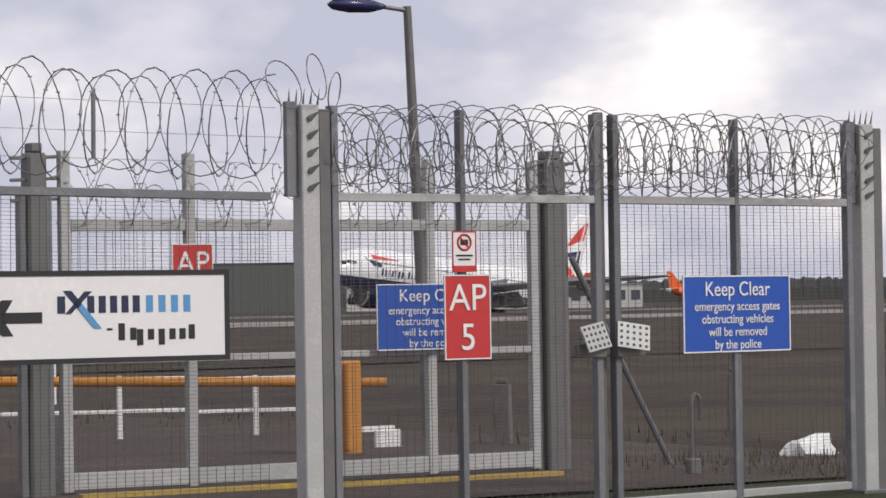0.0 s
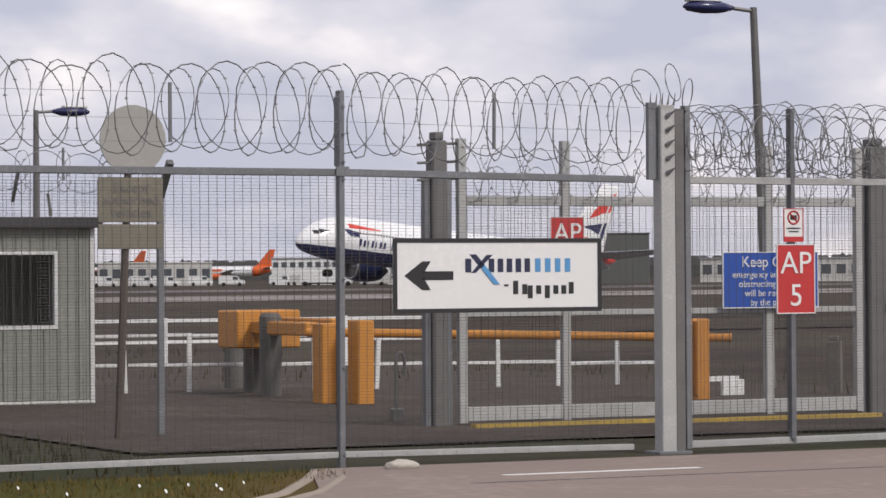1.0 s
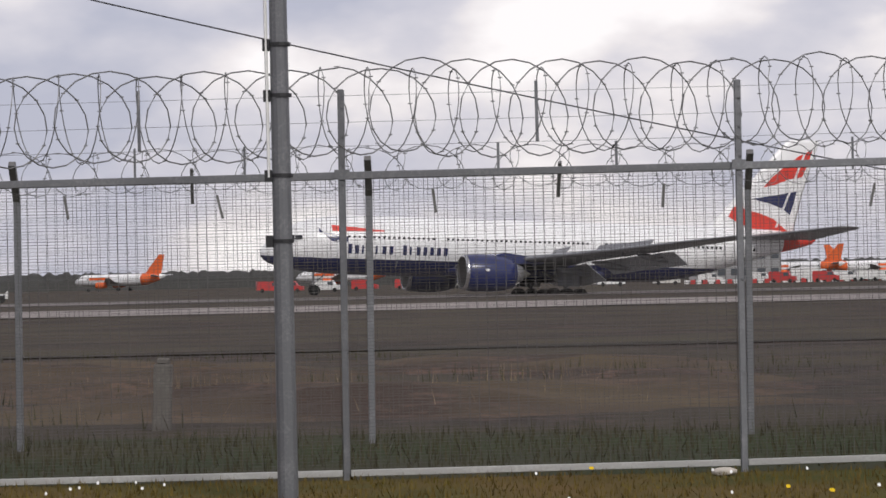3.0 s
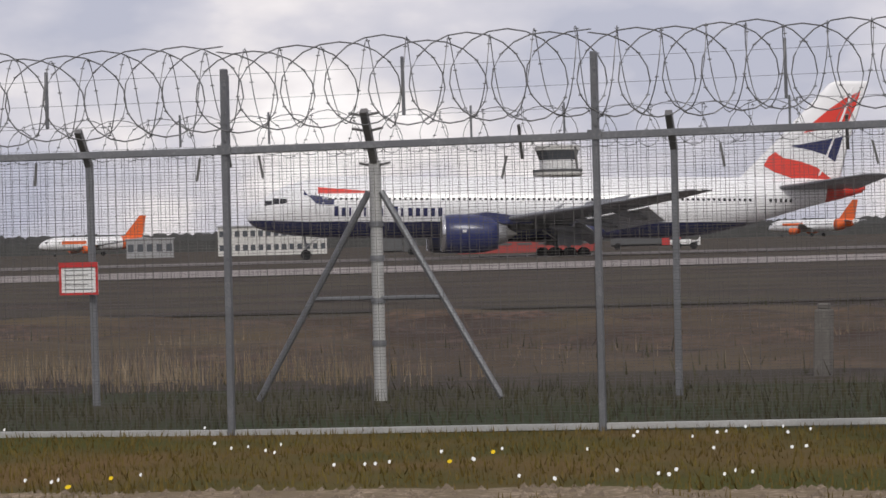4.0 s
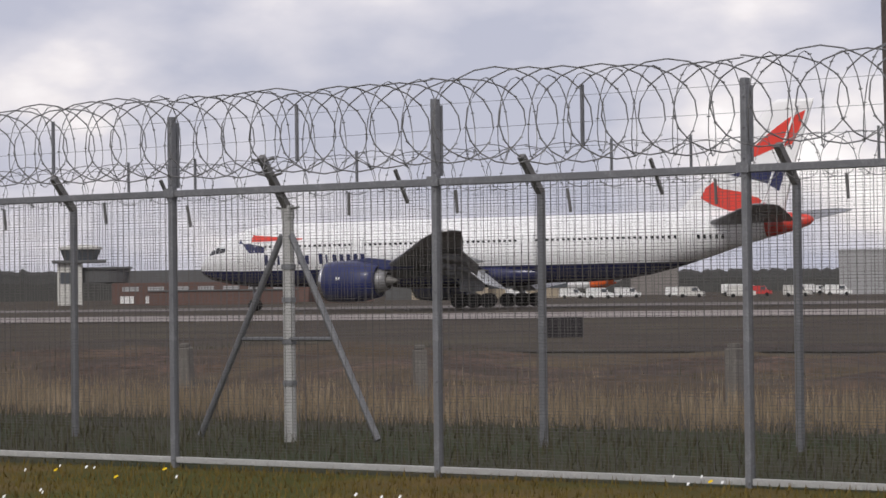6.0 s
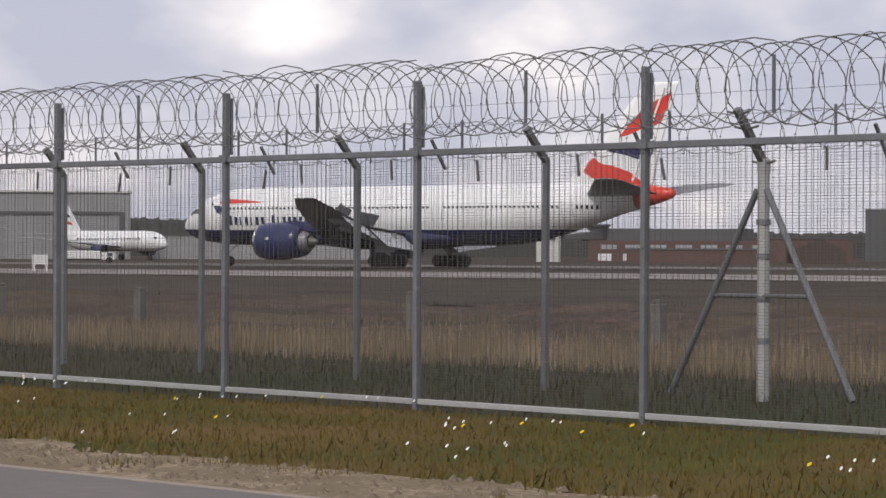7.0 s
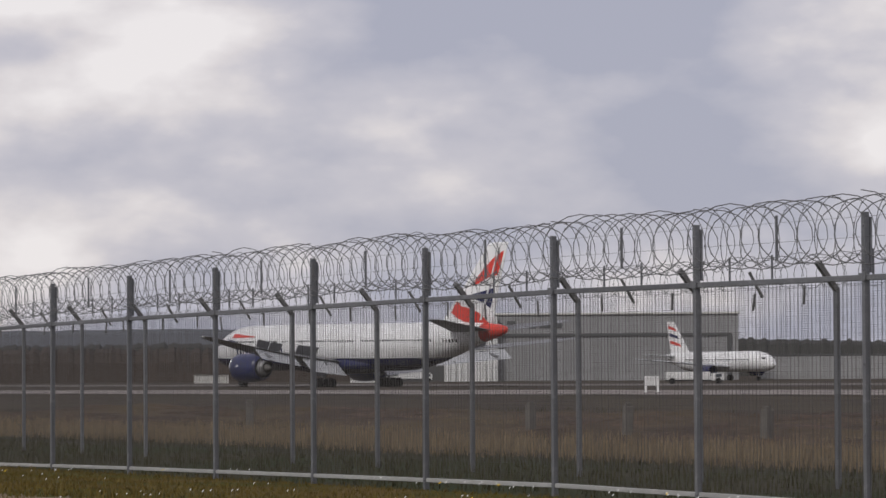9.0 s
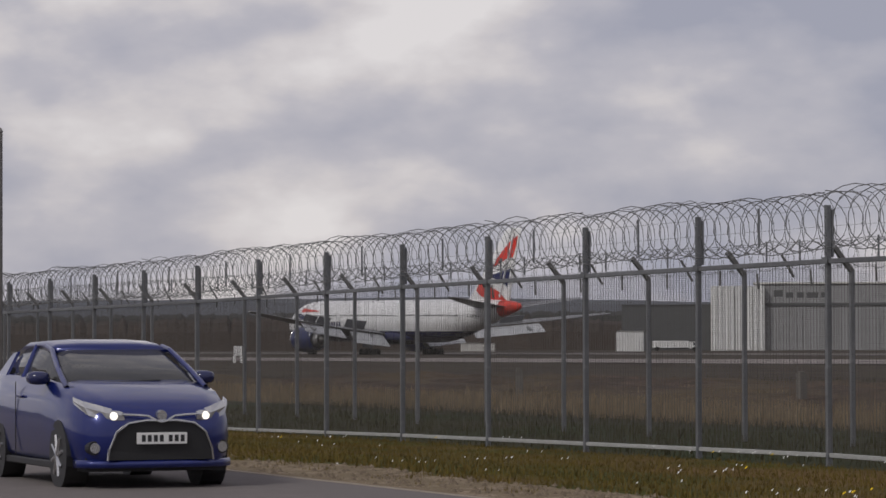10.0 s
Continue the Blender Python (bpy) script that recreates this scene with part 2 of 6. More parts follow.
def line_strip(name, p0, ang, w0, w1, length, material, lift):
    """A long band from offset w0 to w1 beside a line through p0 along ang degrees."""
    d, n = Vector((-math.cos(radians(ang)), -math.sin(radians(ang)))), Vector((-math.sin(radians(ang)), math.cos(radians(ang))))
    n = Vector((-d.y, d.x)) * -1
    vs, fs = [], []
    for i in range(41):
        s = -length + 2 * length * i / 40
        for w in (w0, w1):
            q = Vector(p0) + d * s + n * w
            vs.append((q.x, q.y, ground_z(q.x, q.y) + lift))
    for i in range(40):
        fs.append((2 * i, 2 * i + 1, 2 * i + 3, 2 * i + 2))
    return new(name, pydata(name, vs, fs, material))


tagged(line_strip("taxiway", (-48, 148), 17, 0, 46, 1500, RUNWAY, 0.02), "pale concrete taxiway across the airfield", "taxiway", kind="structure")
tagged(line_strip("runway", (-48, 262), 15, 0, 50, 1500, ASPHALT, 0.02), "grey asphalt runway across the airfield", "runway", kind="structure")

tagged(line_strip("field_strip", (-16, 45), 11, 0, 1.6, 400, mat("dark_strip", (0.022, 0.019, 0.017), 0.95, 0, (0.035, 0.03, 0.025), 0.4), 0.01), "narrow dark strip across the field", "track", kind="structure")
# the road before the verge, the gate's driveway and its kerb line
tagged(sheet("road", [-260, -100, -60, -40, -20, 0, 40], [-22, -14, -7.15], ASPHALT, 0.0), "worn pinkish grey asphalt road", "road", kind="structure")
DRIVE = mat("driveway_asphalt", (0.36, 0.285, 0.245), 0.9, 0, (0.25, 0.20, 0.175), 0.9, 0.3, 50)
drive = pydata("driveway", [(-5.6, -7.15, 0.006), (20, -7.15, 0.006), (20, -0.05, 0.006), (-0.55, -0.05, 0.006), (-1.45, -2.3, 0.006), (-2.4, -3.5, 0.006), (-4.25, -5.7, 0.006)],
               [(0, 1, 2, 3, 4, 5, 6)], DRIVE)
tagged(new("driveway", drive), "pale worn asphalt driveway before the gates", "driveway", kind="structure")
tagged(sheet("yard", [-1.0, 4, 12], [2.6, 8, 14, 26], mat("yard_dirt", (0.135, 0.108, 0.092), 0.95, 0, (0.06, 0.049, 0.042), 0.7, 0.7, 9), 0.012),
       "worn brown dirt and tarmac yard inside the gates", "yard", kind="structure")
EDGE = mat("gravel_edge", (0.46, 0.36, 0.27), 0.95, 0, (0.16, 0.125, 0.08), 1.9, 1.0, 18)
def edge_y(x):
    """Ragged limit of the turf along the road."""
    return -5.9 + 0.55 * noise.noise((x * 0.3, 0, 0)) + 0.35 * noise.noise((x * 1.1, 3, 0)) + 0.2 * noise.noise((x * 3.7, 8, 0))


vs = []
for i in range(441):
    x = -5.5 - i * 0.3
    vs += [(x, -7.25, 0.003), (x, edge_y(x), 0.004)]
tagged(new("gravel_edge", pydata("gravel_edge", vs, [(2 * i, 2 * i + 1, 2 * i + 3, 2 * i + 2) for i in range(440)], EDGE)),
       "broken stony edge between road and grass", "gravel", kind="structure")
KERB = mat("kerb_stone", (0.36, 0.30, 0.24), 0.9, 0, (0.28, 0.24, 0.2), 3, 0.3)
tagged(new("road_line", bars("road_line", [((-130, -7.36, 0.0), (-5.8, -7.28, 0.006))], KERB)), "worn white edge line of the road", "road marking", kind="structure")
for off in (0.0, 0.28):
    pts = [(-6.9 - off, -8.0, -0.03), (-5.6 - off, -7.1, -0.03), (-4.3 - off, -5.75, -0.03), (-2.5 - off, -3.6, -0.03), (-1.5 - off, -2.4, -0.03), (-0.75 - off, -1.1, -0.03), (-0.5 - off * 0.6, -0.4, -0.03)]
    tagged(new("kerb", sweep("kerb", pts, 0.055, KERB, 8)), "low worn kerb edging the driveway", "kerb", kind="structure")
tagged(new("road_mark", bars("road_mark", [((0.4, -1.55, 0.006), (2.1, -1.47, 0.009))], WHITE)), "short faded white line on the driveway", "road marking", kind="structure")
tagged(new("road_joint", bars("road_joint", [((-0.2, -2.2, 0.006), (12, -2.16, 0.008))], BLACK)), "dark tar joint across the driveway", "road joint", kind="structure")


# ---------------------------------------------------------------- grass blades and flowers
def blades(name, n, xr, yr, h, lean, material, keep=None, w=0.008):
    rng = np.random.default_rng(len(name) * 7 + n)
    vs, fs = [], []
    for _ in range(n):
        x, y = rng.uniform(*xr), rng.uniform(*yr)
        if keep and not keep(x, y):
            continue
        z, hh, a, ln = ground_z(x, y) - 0.02, rng.uniform(*h), rng.uniform(0, 6.283), rng.normal(0, lean)
        k, dx, dy = len(vs), math.cos(a) * w, math.sin(a) * w
        vs += [(x - dx, y - dy, z), (x + dx, y + dy, z), (x + ln * dy / w * hh, y - ln * dx / w * hh, z + hh)]
        fs.append((k, k + 1, k + 2))
    return new(name, pydata(name, vs, fs, material))


BLADE = mat("green_blades", (0.092, 0.090, 0.014), 0.85, 0, (0.115, 0.082, 0.024), 0.9)
DRY = mat("dry_blades", (0.46, 0.36, 0.25), 0.9, 0, (0.20, 0.155, 0.10), 0.5)
WEED = mat("rough_blades", (0.042, 0.056, 0.020), 0.85, 0, (0.062, 0.056, 0.032), 0.7)
verge_keep = lambda x, y: x < -4.75 + (y + 5.75) * 0.84 and (y > edge_y(x) + 0.12 or (noise.noise((x * 1.4, y * 2.2, 3)) > 0.24 and y > -6.9))
tagged(blades("verge_grass", 110000, (-75, -0.5), (-6.9, -0.1), (0.025, 0.085), 0.45, BLADE, verge_keep), "short green grass with stray longer blades", "grass", kind="stuff")
tagged(blades("strip_grass", 26000, (-70, 12), (0.15, 6.5), (0.06, 0.2), 0.35, WEED, lambda x, y: x < -1.2 or (x > 9 and y < 6)), "rough dull green grass between the fences", "grass", kind="stuff")
dry_keep = lambda x, y: noise.noise((x * 0.13, y * 0.3, 2)) + 0.5 * noise.noise((x * 0.8, y * 1.1, 5)) > -0.08 - 0.35 * (x < -24) + 0.3 * (x > -24) + 0.3 * (x > -15)
tagged(blades("dry_grass", 60000, (-95, -4), (6.0, 11), (0.10, 0.42), 0.3, DRY, dry_keep, 0.006), "tall dry straw-coloured grass by the inner fence", "grass", kind="stuff")
tagged(blades("field_weeds", 16000, (-120, 14), (8, 42), (0.05, 0.28), 0.4, WEED, lambda x, y: noise.noise((x * 0.1, y * 0.12, 7)) > 0.02, 0.012), "clumps of weeds on the brown field", "weeds", kind="stuff")


def clods(name, n, material):
    """Loose stones and crumbs of earth along the broken road edge, each a small rough lump."""
    rng = np.random.default_rng(n)
    vs, fs = [], []
    for _ in range(n):
        x = -5.8 - 64 * rng.uniform() ** 1.3
        y, r = rng.uniform(-7.15, edge_y(x) + 0.1), rng.uniform(0.012, 0.045)
        k, z = len(vs), 0.004
        ring = [(x + r * rng.uniform(0.7, 1.3) * math.cos(a * 1.2566), y + r * rng.uniform(0.7, 1.3) * math.sin(a * 1.2566), z - 0.004) for a in range(5)]
        vs += ring + [(x + r * 0.2, y, z + r * rng.uniform(0.5, 0.9))]
        fs += [(k + a, k + (a + 1) % 5, k + 5) for a in range(5)]
    return new(name, pydata(name, vs, fs, material))


tagged(clods("loose_stones", 3500, mat("loose_stone", (0.38, 0.31, 0.24), 0.95, 0, (0.14, 0.11, 0.08), 9)), "loose stones and earth crumbs along the road edge", "stones", kind="stuff")
tagged(blades("edge_tufts", 9000, (-60, -6), (-6.6, -4.9), (0.05, 0.16), 0.5, BLADE, lambda x, y: abs(y - edge_y(x) - 0.1) < 0.22 and noise.noise((x * 0.9, y, 6)) > -0.05), "ragged grass tufts hanging over the road edge", "grass", kind="stuff")


tagged(blades("straw_tufts", 14000, (-95, -6), (10.5, 24), (0.08, 0.34), 0.4, DRY, lambda x, y: noise.noise((x * 0.22, y * 0.35, 12)) + 0.6 * noise.noise((x * 1.1, y * 1.3, 15)) > 0.22, 0.008), "scattered straw-coloured tufts on the brown ground", "grass", kind="stuff")


def flowers(name, n, material, size):
    rng = np.random.default_rng(n)
    vs, fs = [], []
    while len(fs) < n:
        x, y = rng.uniform(-48, -1), rng.uniform(-6.2, -0.5)
        if not verge_keep(x, y) or noise.noise((x * 0.6, y * 0.7, 11)) < 0.20:
            continue
        k, r, z = len(vs), size * rng.uniform(0.7, 1.2), 0.06
        vs += [(x + r * math.cos(a * 1.0472), y + r * math.sin(a * 1.0472), z + 0.012 * math.sin(a)) for a in range(6)]
        fs.append(tuple(range(k, k + 6)))
    return new(name, pydata(name, vs, fs, material))


tagged(flowers("daisies", 240, WHITE, 0.011), "small white daisies scattered in the grass", "daisies", kind="stuff")
tagged(flowers("dandelions", 34, mat("dandelion_yellow", (0.75, 0.52, 0.02), 0.8), 0.018), "yellow dandelions in the grass", "dandelions", kind="stuff")


# ---------------------------------------------------------------- outer fence
def outer_y(x):
    return float(np.interp(-x, (-9, -5.7, -2.9, 0, 3, 9, 15, 21, 27, 39, 48, 60, 90), (1.08, 0.68, 0.42, 0.24, 0.06, -0.16, -0.16, -0.04, 0.03, 0.16, 0.02, -0.14, -0.3)))


def outer_z(x):
    return 0.0009 * x - 0.000035 * x * x + float(np.interp(-x, (0, 3, 6, 15, 21, 33, 39, 51, 60), (0.03, 0.03, 0, -0.05, -0.03, 0.01, 0.05, 0.01, -0.05))) if x < 0 else 0.0


def outer_x(k):
    return -3.0 * k + float(np.interp(k, (0, 2, 6, 11, 15, 19, 30), (-0.16, -0.01, 0.0, 0.13, -0.02, -0.07, -0.06)))


TOP, RAIL = 2.95, 2.30


def post_mesh():
    bm = box((-0.025, -0.035, -0.25), (0.025, 0.035, TOP), 0.006)
    for z in (0.06, 0.75, 1.45, RAIL - 0.06, RAIL + 0.08, 2.6, 2.82):
        put_tube(bm, (0.012, -0.05, z), (0.012, -0.035, z), 0.011, seg=6)
    put_box(bm, (-0.055, -0.05, RAIL - 0.03), (0.055, -0.038, RAIL + 0.045))
    put_box(bm, (-0.02, 0.04, 2.35), (0.02, 0.07, 2.9))
    return mesh_of("post", bm, GALV)


def mesh_panel(name, w, z0, z1, pitch_z, pitch_x, r_z, r_x, material, y=0.0):
    sp = []
    n = int(round((z1 - z0) / pitch_z))
    for i in range(n + 1):
        z = z0 + (z1 - z0) * i / n
        sp.append(((0, y - r_z, z - r_z), (w, y + r_z, z + r_z)))
    n = int(round(w / pitch_x))
    for i in range(n + 1):
        x = w * i / n
        sp.append(((x - r_x, y + r_z, z0), (x + r_x, y + r_z + 2 * r_x, z1)))
    return bars(name, sp, material)


def coil_points(w, zc, r, pitch, skew, phase, depth, seed, turns=None):
    """One strand of a stretched coil of wire along x, with loops that sag and lean unevenly."""
    rng = np.random.default_rng(seed)
    n = int(round(w / pitch)) if turns is None else turns
    jit = rng.normal(0, 1, (n + 2, 3))
    pts = []
    for i in range(n * 18 + 1):
        u = i / 18
        k, f_ = int(u), u - int(u)
        a = 2 * math.pi * u + phase
        s = math.sin(math.pi * min(1, u / 0.5)) if u < 0.5 else (math.sin(math.pi * min(1, (n - u) / 0.5)) if u > n - 0.5 else 1)
        j = jit[k] * (1 - f_) + jit[k + 1] * f_
        rr = r * (1 + 0.05 * j[0])
        pts.append((w * u / n + skew * math.sin(a) * r + 0.03 * j[1] * s, depth * r * math.sin(a), zc + rr * math.cos(a) + 0.015 * j[2]))
    return pts


def joined(name, meshes, material):
    vs, fs = [], []
    for me in meshes:
        k = len(vs)
        vs += [tuple(v.co) for v in me.vertices]
        fs += [tuple(k + i for i in p.vertices) for p in me.polygons]
        bpy.data.meshes.remove(me)
    return pydata(name, vs, fs, material)


def barbs(points, r, seed):
    """Short razor barbs along a wire."""
    sp = []
    for i, p in enumerate(points[::3]):
        sp.append(((p[0] - 0.016, p[1] - 0.002, p[2] - 0.004), (p[0] + 0.016, p[1] + 0.002, p[2] + 0.004)))
    return bars("barb", sp, RAZOR)


def coil_mesh(name, w, zc, r, pitch, skew, seed, wire=0.0052, depth=0.75, back=-0.55):
    """A clipped concertina coil: wide overlapping front loops and narrower, thinner return loops."""
    ms = []
    for sk, ph, wr_, rr in ((skew, 0.0, wire, r), (back * skew, 2.4, wire * 0.8, r * 0.96)):
        pts = coil_points(w, zc, rr, pitch, sk, ph, depth, seed + int(ph))
        ms += [sweep("wire", pts, wr_, RAZOR, 4), barbs(pts, rr, seed)]
    return joined(name, ms, RAZOR)


fence = tagged(empty("perimeter_fence"), "galvanised mesh security fence topped with razor wire coils", "fence")
POST = post_mesh()
PANEL = mesh_panel("mesh_panel", 2.94, 0.10, RAIL - 0.03, 0.0254, 0.0763, 0.0011, 0.0016, WIRE)
COILS = [coil_mesh("coil", 3.0, 2.775, 0.345, 0.345, 0.95, s, 0.0056, 0.75, -0.3) for s in (3, 14, 25, 36, 47)]


def along(xa, ya, za, xb, yb, zb):
    """Pose that lays a 3 m long piece between two posts."""
    d = Vector((xb - xa, yb - ya, zb - za))
    return Matrix.Translation((xa, ya, za)) @ pose(0, 0, 0, 0, 0, math.degrees(math.atan2(d.y, d.x))) @ pose(0, 0, 0, 0, -math.degrees(math.atan2(d.z, math.hypot(d.x, d.y)))) @ Matrix.Diagonal((d.length / 3.0, 1, 1, 1))


RAILM = mesh_of("top_rail", box((0.03, -0.03, RAIL - 0.028), (2.97, 0.02, RAIL + 0.028), 0.004), GALV)
_b = box((0.03, -0.02, 0.035), (2.97, 0.03, 0.085), 0.004)
for i in range(12):
    put_tube(_b, (0.15 + i * 0.245, -0.028, 0.06), (0.15 + i * 0.245, -0.018, 0.06), 0.01, seg=5)
SILL = mesh_of("bottom_rail", _b, GALV_PALE)
MIDBAR = mesh_of("wire_bracket", box((-0.012, -0.02, 2.52), (0.012, 0.0, 2.98)), GALV)
STRANDS = bars("strand", [((0, -0.05, z - 0.0016), (3.0, -0.047, z + 0.0016)) for z in (2.52, 2.70, 2.90)], GALV)
spots = [(outer_x(k), outer_y(outer_x(k)), outer_z(outer_x(k))) for k in range(31)]
for k, (x, y, z) in enumerate(spots):
    part("post", POST, None, fence, m=pose(x, y, z, 0, random.uniform(-0.25, 0.25), random.uniform(-2, 2)))
bays = [(spots[k + 1], spots[k]) for k in range(30)] + [(spots[0], (2.62, outer_y(2.62), 0.0))]
for k, (a, b) in enumerate(bays):
    m = along(*a, *b)
    part("mesh_panel", PANEL, None, fence, m=m @ pose(0.03, 0.012, 0))
    part("top_rail", RAILM, None, fence, m=m)
    part("bottom_rail", SILL, None, fence, "pale bolted bottom rail", m=m)
    part("razor_coil", COILS[k % 5], None, fence, "dark coiled razor wire", m=m @ pose(0, -0.03, random.uniform(-0.02, 0.02)))
    part("wire_bracket", MIDBAR, None, fence, m=m @ pose(1.5, 0, 0))
    part("strand", STRANDS, None, fence, m=m)


# ---------------------------------------------------------------- inner fence with cranked arms
def inner_y(x):
    return float(np.interp(-x, (-20, 3, 30, 60, 110), (5.4, 5.4, 3.25, 3.2, 3.0)))


def inner_post_mesh():
    bm = box((-0.03, -0.03, -0.1), (0.03, 0.03, 2.29), 0.005)
    put_box(bm, (-0.032, -0.032, 0), (0.032, 0.032, 0.43), 0.004, pose(0, 0, 2.27, 40, 0, 0), 1)
    return mesh_of("post", bm, [GALV, STEEL_DARK])


inner = tagged(empty("inner_fence"), "inner mesh fence on posts with cranked tops", "fence")
IPOST = inner_post_mesh()
IPANEL = mesh_panel("mesh_panel", 2.96, 0.08, 2.42, 0.0254, 0.0763, 0.0011, 0.0016, WIRE)
ICOILS = [coil_mesh("coil", 3.0, 2.50, 0.2, 0.42, 1.0, s, 0.0038, 0.8) for s in (5, 17)]
HANGER = mesh_of("coil_hanger", box((-0.011, -0.011, 2.12), (0.011, 0.011, 2.34), 0.0, pose(0, 0, 0)), STEEL_DARK)
ARMBAR = mesh_of("arm_bar", box((-0.014, -0.014, 0), (0.014, 0.014, 0.36), 0.0, pose(0, -0.04, 2.22, 32, 0, 0)), STEEL_DARK)
UPBAR = mesh_of("coil_bar", box((-0.01, -0.01, 2.42), (0.01, 0.01, 2.72)), GALV)
IX = [float(np.interp(k, (0, 1, 2, 3, 4, 5, 7, 9, 11, 12, 18, 36), (0.27, -2.67, -5.5, -9.0, -12.2, -15.0, -20.5, -25.8, -31.7, -34.75, -52.1, -104.5))) for k in range(0, 36)]
for x in IX:
    if x in (IX[1], IX[5], IX[10]):
        continue
    part("post", IPOST, None, inner, m=pose(x, inner_y(x), 0, 0, random.uniform(-0.4, 0.4), 0))
for k in range(len(IX) - 1):
    a, b = IX[k + 1], IX[k]
    m = along(a, inner_y(a), 0, b, inner_y(b), 0)
    part("mesh_panel", IPANEL, None, inner, m=m @ pose(0.02, 0.03, 0))
    part("razor_coil", ICOILS[k % 2], None, inner, "dark coiled razor wire", m=m @ pose(0, -0.22, 0))
    part("coil_hanger", HANGER, None, inner, m=m @ pose(0.75, 0, random.uniform(-0.02, 0.02), 0, random.uniform(-14, 14)))
    part("coil_hanger", HANGER, None, inner, m=m @ pose(2.2, 0, random.uniform(-0.02, 0.02), 0, random.uniform(-14, 14)))
    part("arm_bar", ARMBAR, None, inner, m=m @ pose(1.5, 0, 0))
    part("coil_bar", UPBAR, None, inner, m=m @ pose(1.02, -0.2, 0))
    part("coil_bar", UPBAR, None, inner, m=m @ pose(1.95, -0.2, 0))


def braced_post(x, y):
    """A strong corner post with insulator arms and two raking struts along the fence."""
    th = tagged(empty("straining_post", pose(x, y, 0)), "thick galvanised straining post with two raking struts", "fence post", "straining posts of the inner fence")
    bm = tube((0, 0, -0.1), (0, 0, 2.16), 0.062, 0.058, 12)
    put_box(bm, (-0.05, -0.05, 0), (0.05, 0.05, 0.14), 0.01, pose(0, 0, 2.1))
    part("pole", bm, GALV_PALE, th)
    part("arm", box((-0.035, -0.035, 0), (0.035, 0.035, 0.62), 0.006, pose(0, 0, 2.2, 36, 0, 0)), STEEL_DARK, th, "dark cranked arm")
    for i, z in enumerate((2.20, 2.36, 2.52, 2.66)):
        yo = 0 if i == 0 else -math.tan(radians(36)) * (z - 2.2)
        b = put_tube(bmesh.new(), (-0.15, yo, z + 0.02), (-0.05, yo, z), 0.012, seg=6)
        put_tube(b, (-0.05, yo, z), (0.05, yo, z), 0.014, seg=6)
        put_tube(b, (0.05, yo, z), (0.15, yo, z + 0.02), 0.012, seg=6)
        part("insulator_arm", b, STEEL_DARK, th)
    for s in (-1, 1):
        part("strut", tube((s * 0.06, -0.02, 1.95), (s * 1.18, -0.05, 0.0), 0.032, 0.032, 8), GALV, th)
    part("crosspiece", tube((-0.65, -0.03, 0.95), (0.65, -0.03, 0.95), 0.02, 0.02, 6), GALV, th)
    for z in (0.5, 0.9, 1.3, 1.62):
        part("clamp", tube((0, 0, z), (0, 0, z + 0.05), 0.072, 0.072, 12), GALV, th)
    return th


for k in (1, 5, 10):
    braced_post(IX[k], inner_y(IX[k]))


# ---------------------------------------------------------------- the airliner
PAINT_WHITE = mat("aircraft_white", (0.80, 0.80, 0.80), 0.28, 0, (0.76, 0.76, 0.765), 0.3)
PAINT_NAVY = mat("aircraft_navy", (0.018, 0.022, 0.075), 0.25, 0, (0.022, 0.026, 0.085), 0.4)
PAINT_BLUE = mat("nacelle_blue", (0.018, 0.026, 0.115), 0.3, 0, (0.015, 0.022, 0.09), 0.6)
PAINT_RED = mat("livery_red", (0.70, 0.055, 0.03), 0.3, 0, (0.62, 0.045, 0.03), 0.5)
WING_GREY = mat("wing_grey", (0.24, 0.245, 0.26), 0.45, 0.1, (0.18, 0.185, 0.20), 0.4)
FLAP_PALE = mat("flap_pale_grey", (0.52, 0.53, 0.55), 0.45, 0.1, (0.44, 0.45, 0.47), 0.6)
GLASS_DARK = mat("dark_window", (0.02, 0.022, 0.028), 0.12)
TYRE = mat("tyre_rubber", (0.022, 0.022, 0.023), 0.85)
GEAR = mat("gear_grey", (0.30, 0.30, 0.31), 0.5, 0.4)
CHROME = mat("polished_metal", (0.62, 0.62, 0.63), 0.22, 0.9)

NOSE = 31.8
STATIONS = [(0.0, 0.03, 4.2), (0.15, 0.42, 4.22), (0.5, 0.85, 4.3), (1.0, 1.24, 4.42), (1.7, 1.62, 4.58), (2.6, 2.02, 4.78), (3.8, 2.42, 4.98), (5.4, 2.78, 5.16), (7.5, 3.02, 5.28), (10.0, 3.1, 5.32),
            (25.0, 3.1, 5.32), (41.0, 3.1, 5.32), (44.0, 3.05, 5.38), (47.0, 2.86, 5.60), (50.0, 2.52, 5.94), (53.0, 2.08, 6.36), (56.0, 1.60, 6.80), (58.5, 1.20, 7.06)]
TAIL = [(58.5, 1.20, 7.06), (60.0, 0.98, 7.18), (61.4, 0.72, 7.30), (62.3, 0.48, 7.36), (62.7, 0.20, 7.40)]
BELLY = 3.85


def hull(d):
    ds = [s[0] for s in STATIONS + TAIL[1:]]
    return (float(np.interp(d, ds, [s[1] for s in STATIONS + TAIL[1:]])), float(np.interp(d, ds, [s[2] for s in STATIONS + TAIL[1:]])))


